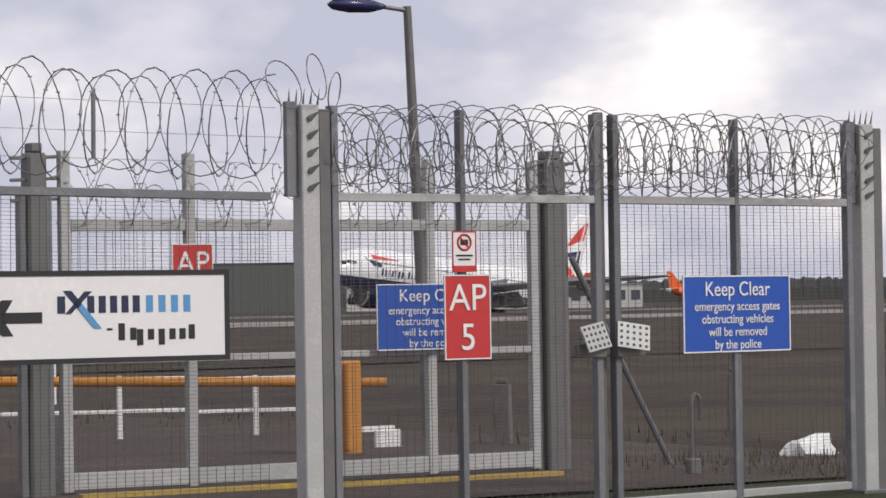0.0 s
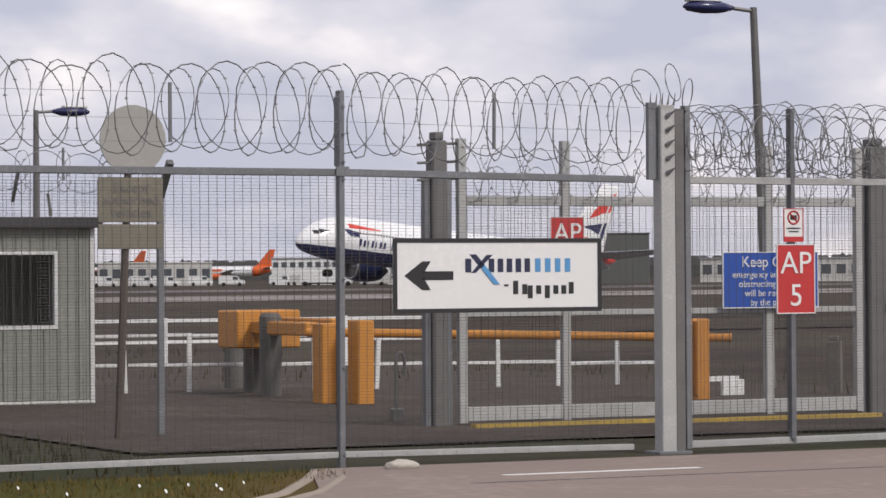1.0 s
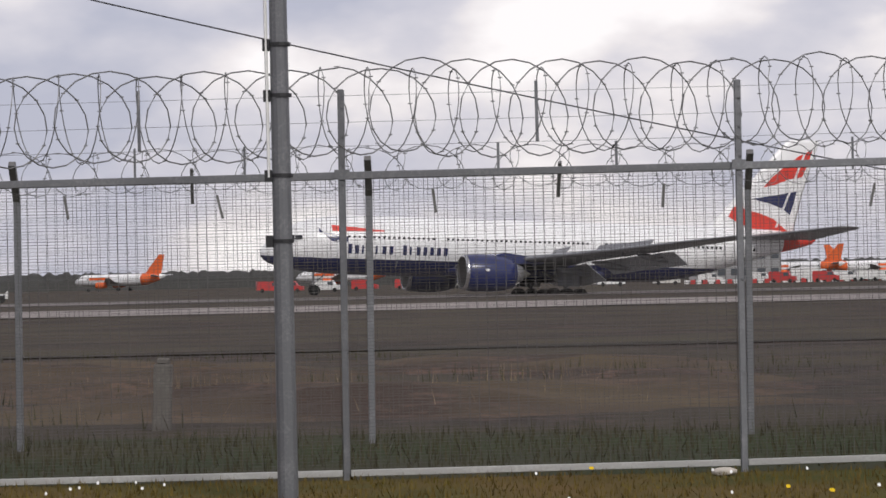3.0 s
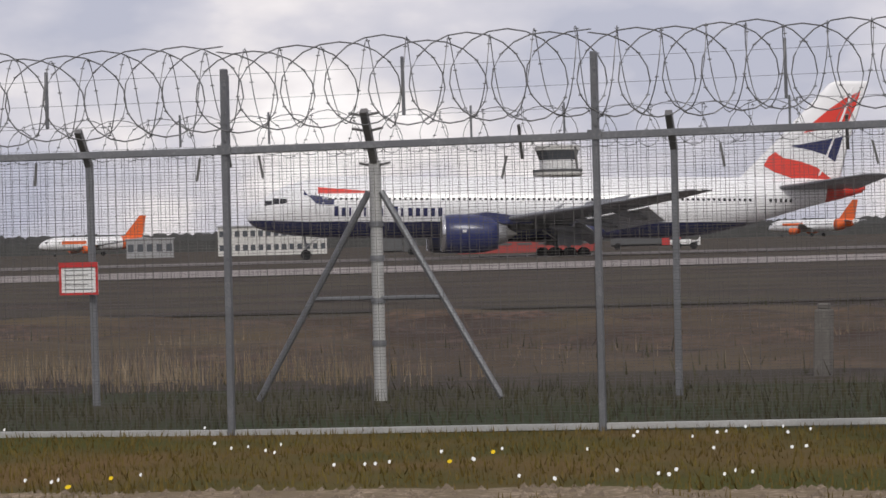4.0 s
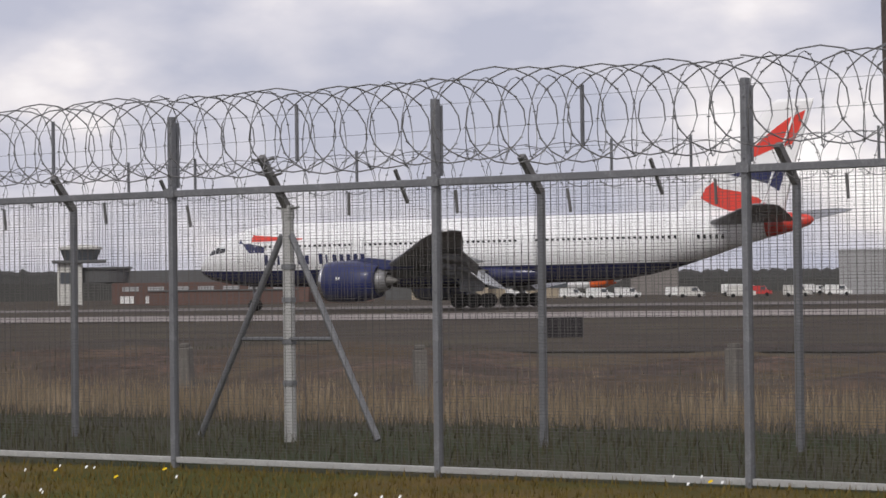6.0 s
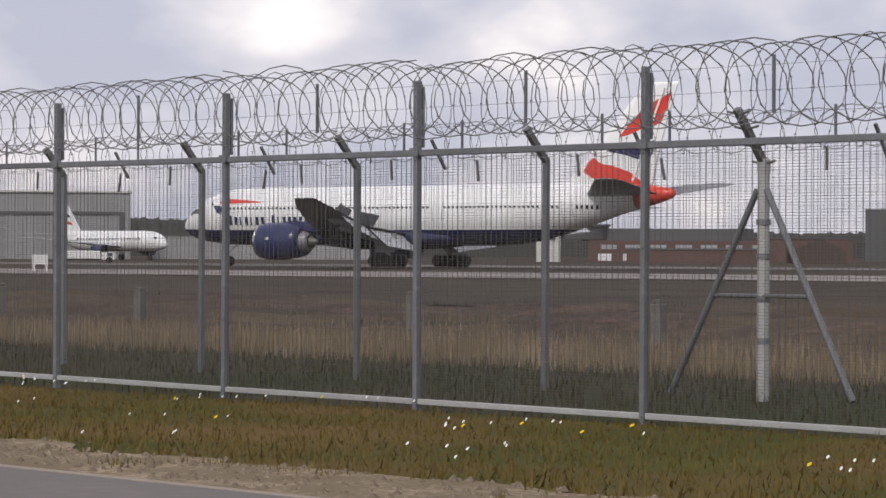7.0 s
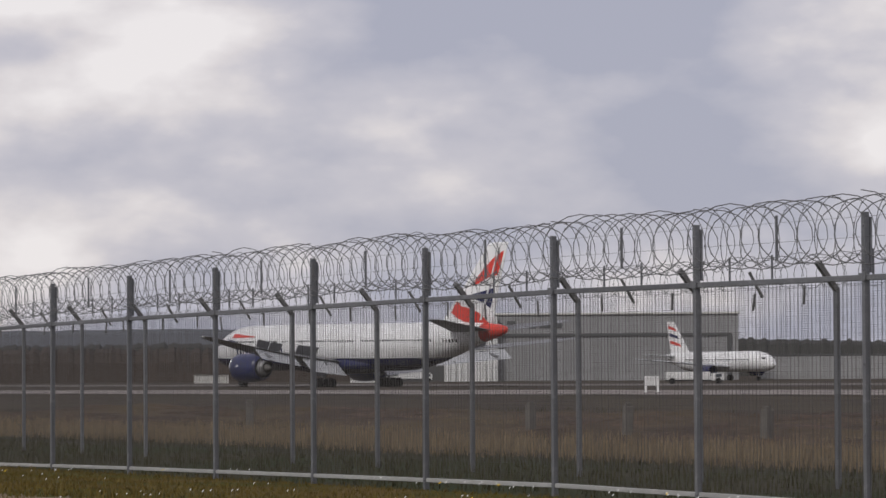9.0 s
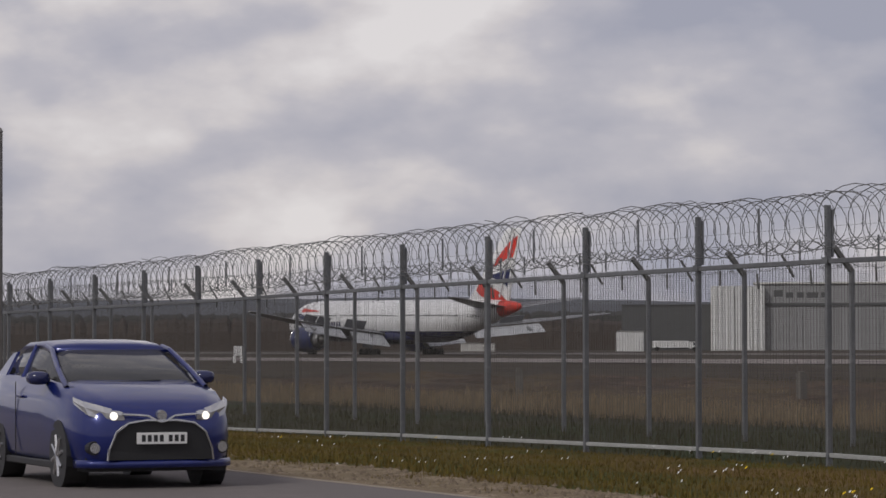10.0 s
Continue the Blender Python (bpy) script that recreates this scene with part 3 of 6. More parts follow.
def loft(rings, closed=True, caps=True):
    bm = bmesh.new()
    rows = [[bm.verts.new(p) for p in r] for r in rings]
    n = len(rows[0])
    for a, b in zip(rows, rows[1:]):
        for i in range(n if closed else n - 1):
            j = (i + 1) % n
            try:
                bm.faces.new((a[i], a[j], b[j], b[i]))
            except ValueError:
                pass
    if caps and closed:
        for r in (rows[0], rows[-1]):
            bm.faces.new(r)
    bmesh.ops.remove_doubles(bm, verts=bm.verts, dist=1e-4)
    bmesh.ops.recalc_face_normals(bm, faces=bm.faces)
    return bm


def arc_rings(stations, low):
    """Half-shells of the fuselage above or below the belly line."""
    dense = []
    for (d0, r0, z0), (d1, r1, z1) in zip(stations, stations[1:]):
        for i in range(3):
            u = i / 3
            dense.append((d0 + (d1 - d0) * u, r0 + (r1 - r0) * u, z0 + (z1 - z0) * u))
    dense.append(stations[-1])
    out = []
    for d, r, z in dense:
        line = BELLY + 0.12 * max(0, 6 - d) / 6
        a = math.asin(max(-1, min(1, (line - z) / r)))
        a0, a1, n = (a, math.pi - a, 28) if not low else (-math.pi - a, a, 12)
        out.append([(NOSE - d, r * math.cos(a0 + (a1 - a0) * i / n), z + r * math.sin(a0 + (a1 - a0) * i / n)) for i in range(n + 1)])
    return out


def on_hull(d, z, side=1, proud=0.012):
    r, zc = hull(d)
    s = max(-0.98, min(0.98, (z - zc) / r))
    return Vector((NOSE - d, side * (math.sqrt(1 - s * s) * r + proud), z + s * proud))


def hull_patch(d0, d1, zlo, zhi, n=6, side=1, proud=0.012):
    """A thin painted or glazed patch that follows the fuselage; zlo, zhi may be functions of d."""
    f0 = zlo if callable(zlo) else (lambda d: zlo)
    f1 = zhi if callable(zhi) else (lambda d: zhi)
    bm = bmesh.new()
    rows = []
    for i in range(n + 1):
        d = d0 + (d1 - d0) * i / n
        rows.append([bm.verts.new(on_hull(d, f0(d) + (f1(d) - f0(d)) * j / 4, side, proud)) for j in range(5)])
    for a, b in zip(rows, rows[1:]):
        for j in range(4):
            bm.faces.new((a[j], a[j + 1], b[j + 1], b[j]))
    return bm


def airfoil(le, te, z, thick, camber=0.02, n=9):
    """Closed section at one span station: leading and trailing edge distances from the nose."""
    c = te - le
    up, lo = [], []
    for i in range(n + 1):
        u = (1 - math.cos(math.pi * i / n)) / 2
        t = 5 * thick * (0.2969 * math.sqrt(u) - 0.126 * u - 0.3516 * u * u + 0.2843 * u ** 3 - 0.1015 * u ** 4) * c
        cm = camber * c * 4 * u * (1 - u)
        up.append((le + u * c, z + cm + t))
        lo.append((le + u * c, z + cm - t))
    return up + lo[-2:0:-1]


def wing_loft(sections, side):
    return loft([[(NOSE - d, side * y, z) for d, z in airfoil(le, te, zz_, th)] for y, le, te, zz_, th in sections])


def plate(pts, th, axis):
    """A thin slab: polygon of points pushed both ways along axis."""
    bm = bmesh.new()
    a = Vector(axis) * th / 2
    lo, hi = [bm.verts.new(Vector(p) - a) for p in pts], [bm.verts.new(Vector(p) + a) for p in pts]
    bm.faces.new(lo[::-1])
    bm.faces.new(hi)
    for i in range(len(pts)):
        j = (i + 1) % len(pts)
        bm.faces.new((lo[i], lo[j], hi[j], hi[i]))
    bmesh.ops.recalc_face_normals(bm, faces=bm.faces)
    return bm


def lathe(profile, seg=24):
    """Turned about x: (x, radius) pairs."""
    return loft([[(x, r * math.cos(2 * math.pi * i / seg), r * math.sin(2 * math.pi * i / seg)) for i in range(seg)] for x, r in profile], True, False)


def wheel_mesh(r, w):
    bm = bmesh.new()
    prof = [(-w * 0.35, r * 0.55), (-w * 0.5, r * 0.8), (-w * 0.36, r * 0.97), (0, r), (w * 0.36, r * 0.97), (w * 0.5, r * 0.8), (w * 0.35, r * 0.55)]
    rings = [[(rr * math.cos(2 * math.pi * i / 20), y, rr * math.sin(2 * math.pi * i / 20)) for i in range(20)] for y, rr in prof]
    return loft(rings, True, True)


def airliner():
    jet = tagged(empty("airliner"), "white twin-engined airliner with navy belly and red and blue tail", "airplane")
    part("fuselage", loft(arc_rings(STATIONS, False), False, False), PAINT_WHITE, jet, "glossy white fuselage", True)
    part("belly", loft(arc_rings(STATIONS, True), False, False), PAINT_NAVY, jet, "dark navy belly", True)
    part("tail_cone", loft([[(NOSE - d, r * math.cos(2 * math.pi * i / 32), z + r * math.sin(2 * math.pi * i / 32)) for i in range(32)] for d, r, z in TAIL]), PAINT_RED, jet, "orange-red tail cone", True)
    part("wing_fairing", loft([[(NOSE - d, 3.0 * w * math.cos(a), 3.1 + 1.25 * w * math.sin(a)) for a in [2 * math.pi * i / 24 for i in range(24)]] for d, w in ((18, 0.2), (20, 0.75), (23, 1.0), (33, 1.0), (37, 0.75), (40, 0.2))]), PAINT_NAVY, jet, "", True)
    win = mesh_of("window", put_box(bmesh.new(), (-0.13, -0.012, -0.19), (0.13, 0.012, 0.19), 0.0), GLASS_DARK)
    for side in (1, -1):
        for i in range(88):
            d = 8.2 + i * 0.535
            if any(abs(d - q) < 0.75 for q in (7.3, 18.6, 36.2, 51.5)):
                continue
            p = on_hull(d, 6.05, side, 0.004)
            part("window", win, None, jet, m=Matrix.Translation(p) @ pose(0, 0, 0, -side * 13, 0, 0))
        for d in (7.3, 18.6, 36.2, 51.5):
            dr = part("door", hull_patch(d - 0.55, d + 0.55, 4.75, 6.65, 3, side, 0.014), PAINT_WHITE, jet, "white cabin door with dark seam")
            for a, b in (((d - 0.6), (d - 0.55)), ((d + 0.55), (d + 0.6))):
                part("door_seam", hull_patch(a, b, 4.7, 6.7, 1, side, 0.016), WING_GREY, dr)
        for d0, d1, z0, z1 in ((1.75, 2.45, 5.42, 5.95), (2.5, 3.15, 5.55, 6.15), (3.2, 3.9, 5.62, 6.1)):
            part("cockpit_window", hull_patch(d0, d1, lambda d: z0 + 0.1 * (d - d0), z1, 3, side, 0.014), GLASS_DARK, jet)
        # the painted ribbon behind the cockpit: red band over a dark hooked band
        part("ribbon_red", hull_patch(7.0, 12.6, lambda d: 6.62 + 0.02 * (d - 7), lambda d: 7.28 - 0.075 * (d - 7), 10, side, 0.016), PAINT_RED, jet, "red painted ribbon")
        part("ribbon_navy", hull_patch(5.6, 8.6, lambda d: 5.55 + 0.95 * abs(d - 7.0) ** 1.3 * (0.55 if d > 7 else 1.0) * (0.0 if d > 7 else 1.0) , lambda d: 6.1 + 0.35 * (1 if d < 7 else max(0, 1 - (d - 7) / 1.6)), 10, side, 0.015), PAINT_NAVY, jet, "dark blue painted ribbon")
        # lettering stands as plain bars of its size
        for i in range(15):
            if i == 7:
                continue
            d = 8.6 + i * 0.74
            h = 1.0 if i in (0, 8) else 0.86
            part("letter_bar", hull_patch(d, d + (0.2 if i in (2, 4, 9) else 0.42), 4.38, 4.38 + h, 1, side, 0.016), PAINT_NAVY, jet)
        part("cargo_door", hull_patch(14.0, 14.06, 3.0, 4.2, 1, side, 0.016), WING_GREY, jet)
        # wing, with the trailing flaps lowered and the spoilers raised
        wing = part("wing", wing_loft([(2.4, 20.4, 32.2, 3.35, 0.12), (6.0, 22.6, 32.4, 3.75, 0.11), (10.0, 25.3, 32.8, 4.15, 0.10), (18.0, 30.8, 36.6, 5.0, 0.095), (26.0, 36.3, 40.3, 5.95, 0.09), (30.2, 39.6, 42.1, 6.5, 0.08), (30.5, 40.5, 42.0, 6.55, 0.05)], side), WING_GREY, jet, "grey swept wing", True)
        for y0, y1, a0, a1, z0, z1, ch in ((3.4, 9.4, 32.0, 32.5, 3.25, 3.85, 2.6), (11.2, 20.5, 33.2, 37.6, 4.05, 5.05, 1.9)):
            q = [(NOSE - a0, side * y0, z0), (NOSE - a1, side * y1, z1), (NOSE - a1 - ch * 0.82, side * y1, z1 - ch * 0.62), (NOSE - a0 - ch * 0.82, side * y0, z0 - ch * 0.62)]
            part("flap", plate(q, 0.16, (0.6, 0, 0.8)), FLAP_PALE, wing, "pale lowered flap")
        for y0, y1, a0, a1, z0, z1, ch in ((5.2, 8.8, 29.6, 30.0, 4.15, 4.5, 1.5), (12.6, 15.6, 31.9, 33.6, 4.72, 5.02, 1.3), (15.8, 18.8, 33.7, 35.4, 5.04, 5.4, 1.2)):
            q = [(NOSE - a0, side * y0, z0), (NOSE - a1, side * y1, z1), (NOSE - a1 - ch * 0.6, side * y1, z1 + ch * 0.75), (NOSE - a0 - ch * 0.6, side * y0, z0 + ch * 0.75)]
            part("spoiler", plate(q, 0.08, (0.78, 0, 0.62)), WING_GREY, wing, "raised spoiler panel")
        for y, d0, z in ((7.8, 29.5, 3.35), (13.5, 31.5, 3.95), (18.6, 34.4, 4.7)):
            part("flap_fairing", loft([[(NOSE - d0 - u, side * y + 0.28 * w * math.cos(a), z - 0.25 * u * 0.6 + 0.36 * w * math.sin(a)) for a in [2 * math.pi * i / 10 for i in range(10)]] for u, w in ((0, 0.2), (0.8, 0.9), (2.0, 1.0), (3.2, 0.8), (4.4, 0.15))]), WING_GREY, wing, "", True)
        part("wing_tip_light", box((NOSE - 41.0, side * 30.45, 6.5), (NOSE - 40.6, side * 30.6, 6.62)), WHITE, wing)
        # engine
        ex, ey, ez = NOSE - 18.8, side * 9.7, 2.62
        mm = Matrix.Translation((ex, ey, ez))
        eng = part("engine_nacelle", lathe([(0.0, 1.62), (-0.12, 1.74), (-0.6, 1.86), (-1.6, 1.93), (-3.2, 1.90), (-4.6, 1.72), (-5.5, 1.48), (-5.5, 1.38), (-4.6, 1.5)]), PAINT_BLUE, jet, "glossy blue engine nacelle", True, mm)
        part("intake_lip", lathe([(0.02, 1.60), (0.06, 1.66), (0.0, 1.745), (-0.14, 1.79), (-0.3, 1.83), (-0.3, 1.6), (-0.1, 1.55)]), CHROME, eng, "bright metal intake lip", True)
        part("intake_duct", lathe([(0.02, 1.60), (-0.3, 1.54), (-1.2, 1.55), (-1.25, 0.1)]), STEEL_DARK, eng)
        part("spinner", lathe([(-0.55, 0.02), (-0.8, 0.3), (-1.2, 0.5)], 16), GEAR, eng, "", True)
        part("core_exhaust", lathe([(-4.8, 1.15), (-5.6, 1.05), (-6.4, 0.82), (-6.4, 0.72), (-5.8, 0.75)]), GEAR, eng, "", True)
        part("exhaust_plug", lathe([(-5.8, 0.62), (-6.6, 0.5), (-7.4, 0.06)], 16), STEEL_DARK, eng, "", True)
        part("pylon", loft([[(ex - a, ey + w, z) for a, w, z in ((u0, -t, zl), (u0, t, zl), (u1, t, zh), (u1, -t, zh))] for u0, u1, t, zl, zh in ((1.6, 2.6, 0.04, ez + 1.8, ez + 1.95), (3.0, 4.4, 0.24, ez + 1.7, ez + 2.15), (6.0, 7.6, 0.28, ez + 1.0, ez + 1.75), (8.6, 9.6, 0.04, ez + 1.0, ez + 1.5))]), PAINT_BLUE, eng, "", False, Matrix.Translation((-ex, -ey, -ez)))
        part("chine_mark", box((-2.3, side * 1.90, 0.15), (-1.9, side * 1.945, 0.4)), WHITE, eng)
        # tailplane
        st = part("tailplane", wing_loft([(0.6, 52.6, 60.2, 7.2, 0.09), (5.0, 56.0, 61.2, 7.75, 0.085), (10.6, 60.2, 62.9, 8.5, 0.08), (10.8, 60.8, 62.8, 8.52, 0.04)], side), WING_GREY, jet, "grey tailplane", True)
        part("elevator", plate([(NOSE - 60.1, side * 1.5, 7.32), (NOSE - 62.4, side * 10.3, 8.46), (NOSE - 63.1, side * 10.3, 8.44), (NOSE - 61.6, side * 1.5, 7.28)], 0.07, (0, 0, 1)), WING_GREY, st)
    # fin with red, white and blue flag shapes
    fin = part("fin", loft([[(NOSE - d, y, zz_) for d, y in airfoil(le, te, 0.0, 0.09, 0.0)] for zz_, le, te in ((7.4, 48.6, 60.0), (8.6, 50.0, 60.2), (12.0, 53.4, 61.0), (17.9, 58.9, 62.9), (18.25, 59.6, 63.0))]), PAINT_WHITE, jet, "white fin with red and blue flag shapes", True)
    shapes = ((PAINT_RED, "flag_red", ((56.3, 12.9), (57.4, 14.1), (59.0, 15.4), (60.6, 16.5), (62.2, 17.2), (61.7, 15.7), (61.0, 14.2), (59.4, 13.9), (57.6, 13.2))),
              (PAINT_NAVY, "flag_navy", ((54.9, 11.6), (57.2, 12.0), (60.4, 12.6), (60.0, 11.2), (59.6, 10.0), (58.6, 10.7), (57.0, 11.2))),
              (PAINT_RED, "flag_red", ((52.2, 9.6), (52.7, 10.5), (53.4, 11.0), (54.2, 10.4), (55.8, 10.1), (57.6, 9.5), (58.8, 8.5), (60.0, 7.7), (57.6, 7.9), (55.2, 8.3), (53.2, 9.0))))
    for m_, nm, pts in shapes:
        for side in (1, -1):
            def fin_y(d, z):
                le, te = float(np.interp(z, (7.4, 8.6, 12, 17.9), (48.6, 50.0, 53.4, 58.9))), float(np.interp(z, (7.4, 8.6, 12, 17.9), (60.0, 60.2, 61.0, 62.9)))
                u, c = min(1, max(0.02, (d - le) / (te - le))), te - le
                return 5 * 0.09 * (0.2969 * math.sqrt(u) - 0.126 * u - 0.3516 * u * u + 0.2843 * u ** 3 - 0.1015 * u ** 4) * c + 0.03
            bm = bmesh.new()
            f = bm.faces.new([bm.verts.new((NOSE - d, 0, z)) for d, z in pts])
            bmesh.ops.triangulate(bm, faces=[f])
            bmesh.ops.subdivide_edges(bm, edges=bm.edges, cuts=3, use_grid_fill=True)
            for v in bm.verts:
                v.co.y = side * fin_y(NOSE - v.co.x, v.co.z)
            part(nm, bm, m_, fin, "red flag shape" if m_ is PAINT_RED else "dark blue flag shape")
    part("rudder_seam", plate([(NOSE - 57.8, 0, 8.6), (NOSE - 58.0, 0, 8.6), (NOSE - 61.6, 0, 17.6), (NOSE - 61.4, 0, 17.6)], 0.75, (0, 1, 0)), PAINT_WHITE, fin)
    # landing gear
    ng = part("nose_gear", put_tube(put_tube(bmesh.new(), (NOSE - 5.9, 0, 0.5), (NOSE - 5.7, 0, 2.9), 0.11, 0.13, 10), (NOSE - 5.8, 0, 1.2), (NOSE - 7.6, 0, 2.7), 0.06, 0.06, 8), GEAR, jet, "grey nose gear leg")
    wn_, wm_ = mesh_of("tyre", wheel_mesh(0.54, 0.38), TYRE, True), mesh_of("tyre", wheel_mesh(0.67, 0.5), TYRE, True)
    hub = mesh_of("hub", tube((0, -0.27, 0), (0, 0.27, 0), 0.3, 0.3, 14), GEAR)
    for y in (-0.36, 0.36):
        w_ = part("wheel", wn_, None, ng, "black tyre", m=Matrix.Translation((NOSE - 5.9, y, 0.54)))
    for side in (1, -1):
        bm = put_tube(bmesh.new(), (0, side * 5.5, 0.7), (0.1, side * 5.2, 3.2), 0.2, 0.24, 12)
        put_tube(bm, (-1.5, side * 5.5, 0.67), (1.5, side * 5.5, 0.67), 0.13, 0.13, 8)
        put_tube(bm, (0, side * 5.5, 1.4), (0.2, side * 2.6, 2.9), 0.1, 0.1, 8)
        put_tube(bm, (0, side * 5.5, 1.3), (2.6, side * 5.0, 3.0), 0.08, 0.08, 8)
        mg = part("main_gear", bm, GEAR, jet, "grey main gear leg with a six-wheel bogie")
        part("gear_door", plate([(1.2, side * 6.0, 1.5), (-1.2, side * 6.0, 1.5), (-1.3, side * 5.75, 3.5), (1.3, side * 5.75, 3.5)], 0.06, (0, 1, 0)), WING_GREY, mg)
        for x in (-1.46, 0, 1.46):
            for y in (-0.42, 0.42):
                part("wheel", wm_, None, mg, "black tyre", m=Matrix.Translation((x, side * 5.5 + y, 0.67)))
    return jet


jet = airliner()
JET_ROWS = [
    (0, 241.00, 365.50, -1.00, 18.60, 4.90),
    (0.5, 211.50, 366.50, -1.00, 18.60, 5.10),
    (1, 179.50, 361.00, -1.00, 18.60, 5.20),
    (1.5, 149.80, 364.50, -0.80, 18.75, 3.75),
    (2, 109.17, 338.22, -0.80, 18.90, 3.50),
    (2.2, 87.35, 319.62, -0.60, 18.77, 3.70),
    (3.3, -25.82, 297.50, -1.13, 18.97, 2.15),
    (3.5, -38.30, 291.49, -1.11, 18.63, 2.12),
    (4, -68.95, 279.13, -0.82, 18.00, 1.54),
    (4.5, -100.56, 270.05, -0.52, 17.94, 1.08),
    (5, -125.61, 245.04, -0.84, 17.52, 0.84),
    (5.5, -159.84, 207.28, -0.30, 16.09, 0.36),
    (6, -191.31, 201.51, -0.14, 15.57, -0.23),
    (6.2, -202.89, 196.57, -0.08, 14.51, -0.11),
    (7.3, -268.93, 181.08, -0.23, 12.72, 0.08),
    (7.5, -280.85, 178.89, -0.27, 11.42, 0.28),
    (8, -310.20, 174.45, -0.35, 11.21, 0.26),
    (8.5, -338.86, 170.98, -0.39, 10.61, 0.18),
    (9, -366.73, 166.39, -0.44, 9.89, 0.35),
    (9.5, -393.74, 161.10, -0.58, 9.28, 0.46),
    (10, -420.57, 157.72, -0.73, 8.92, 0.43),
]


# ---------------------------------------------------------------- gates and signs
PALE_STONE = mat("pale_stone", (0.58, 0.54, 0.48), 0.85, 0, (0.45, 0.41, 0.36), 4, 0.2)

def letters(text, size, m, material, parent, name="lettering", align="CENTER", depth=0.002):
    """Writing as a mesh, from the built-in font."""
    cu = bpy.data.curves.new(name, "FONT")
    cu.body, cu.size, cu.align_x, cu.align_y, cu.extrude = text, size, align, "CENTER", depth
    tmp = bpy.data.objects.new(name, cu)
    me = bpy.data.meshes.new_from_object(tmp)
    bpy.data.objects.remove(tmp)
    me.materials.clear()
    me.materials.append(material)
    return part(name, me, None, parent, m=m)


FACE = pose(0, 0, 0, 90, 0, 0)


def sign_plate(name, label, w, h, x, y, z, face, rim=None, rim_w=0.03, cat="sign", rz=0):
    """A flat metal sign with a rim, facing -y, hung with its centre at x, y, z."""
    th = tagged(empty(name, pose(x, y, z, 0, 0, rz)), label, cat)
    part("plate", box((-w / 2, 0, -h / 2), (w / 2, 0.012, h / 2), 0.004), face, th)
    if rim:
        bm = bmesh.new()
        for lo, hi in (((-w / 2, -h / 2), (w / 2, -h / 2 + rim_w)), ((-w / 2, h / 2 - rim_w), (w / 2, h / 2)), ((-w / 2, -h / 2 + rim_w), (-w / 2 + rim_w, h / 2 - rim_w)), ((w / 2 - rim_w, -h / 2 + rim_w), (w / 2, h / 2 - rim_w))):
            put_box(bm, (lo[0], -0.006, lo[1]), (hi[0], 0.004, hi[1]))
        part("rim", bm, rim, th)
    return th


def at_front(x, z):
    return pose(x, -0.006, z, 90, 0, 0)


def gate_leaf(name, label, x0, x1, ya, yb, mids, top, tall):
    """A framed mesh gate leaf between two pillars."""
    w = math.hypot(x1 - x0, yb - ya)
    th = tagged(empty(name, pose(x0, ya, 0, 0, 0, math.degrees(math.atan2(yb - ya, x1 - x0)))), label, "gate", "mesh gates")
    for z0, z1, m_ in ((0.03, 0.09, GALV_PALE), (top - 0.03, top + 0.03, GALV_PALE)):
        part("rail", box((0, -0.03, z0), (w, 0.03, z1), 0.005), m_, th)
    for x in (0.03, w - 0.03):
        part("stile", box((x - 0.03, -0.035, 0.02), (x + 0.03, 0.035, tall), 0.005), GALV, th)
    for u in mids:
        part("upright", box((w * u - 0.022, -0.035, 0.04), (w * u + 0.022, 0.035, tall), 0.004), GALV, th)
    part("mesh_panel", mesh_panel("mesh_panel", w - 0.06, 0.1, top - 0.03, 0.0254, 0.0763, 0.0011, 0.0016, WIRE), None, th, m=pose(0.03, 0.012, 0))
    return th, w


g1, w1 = gate_leaf("gate_leaf", "galvanised mesh gate leaf under razor wire", 3.12, 5.54, 0.45, 0.66, (0.47,), RAIL, 2.93)
g2, w2 = gate_leaf("gate_leaf", "galvanised mesh gate leaf under razor wire", 5.66, 8.26, 0.67, 1.04, (0.50,), RAIL, 2.93)
for g, w in ((g1, w1), (g2, w2)):
    for i, (zc, r, sd) in enumerate(((2.62, 0.26, 31), (2.72, 0.24, 47), (2.5, 0.2, 53))):
        part("razor_coil", coil_mesh("coil", w, zc, r, 0.27, 1.0, sd, 0.005, 0.75, -0.9), None, g, "dense dark razor wire coils", m=pose(0, -0.05 + 0.06 * i, 0))


def gate_pillar(x, y, label, s=1.0):
    th = tagged(empty("gate_pillar", pose(x, y, 0)), label, "gate pillar", "pillars of the gates")
    part("column", box((-0.08, -0.07, -0.1), (0.06, 0.07, 2.93), 0.008), GALV_PALE, th)
    part("back_column", box((0.066, -0.05, -0.1), (0.16, 0.09, 2.9), 0.008), STEEL_DARK, th)
    part("plate", box((-0.17, -0.02, RAIL), (-0.083, 0.03, 2.95), 0.004), GALV, th)
    bm = bmesh.new()
    for i in range(5):
        put_tube(bm, (-0.14 + i * 0.055, 0, 2.9), (-0.15 + i * 0.06, -0.03, 3.04), 0.012, 0.001, 5)
    part("spikes", bm, STEEL_DARK, th)
    for z in (2.35, 2.47, 2.59, 2.71, 2.83):
        part("barb_plate", put_tube(bmesh.new(), (-0.02, -0.072, z), (0.03, -0.13, z + 0.05), 0.025, 0.002, 5), GALV, th)
    part("foot", box((-0.14, -0.12, -0.05), (0.18, 0.14, 0.015), 0.004), GALV, th)
    return th


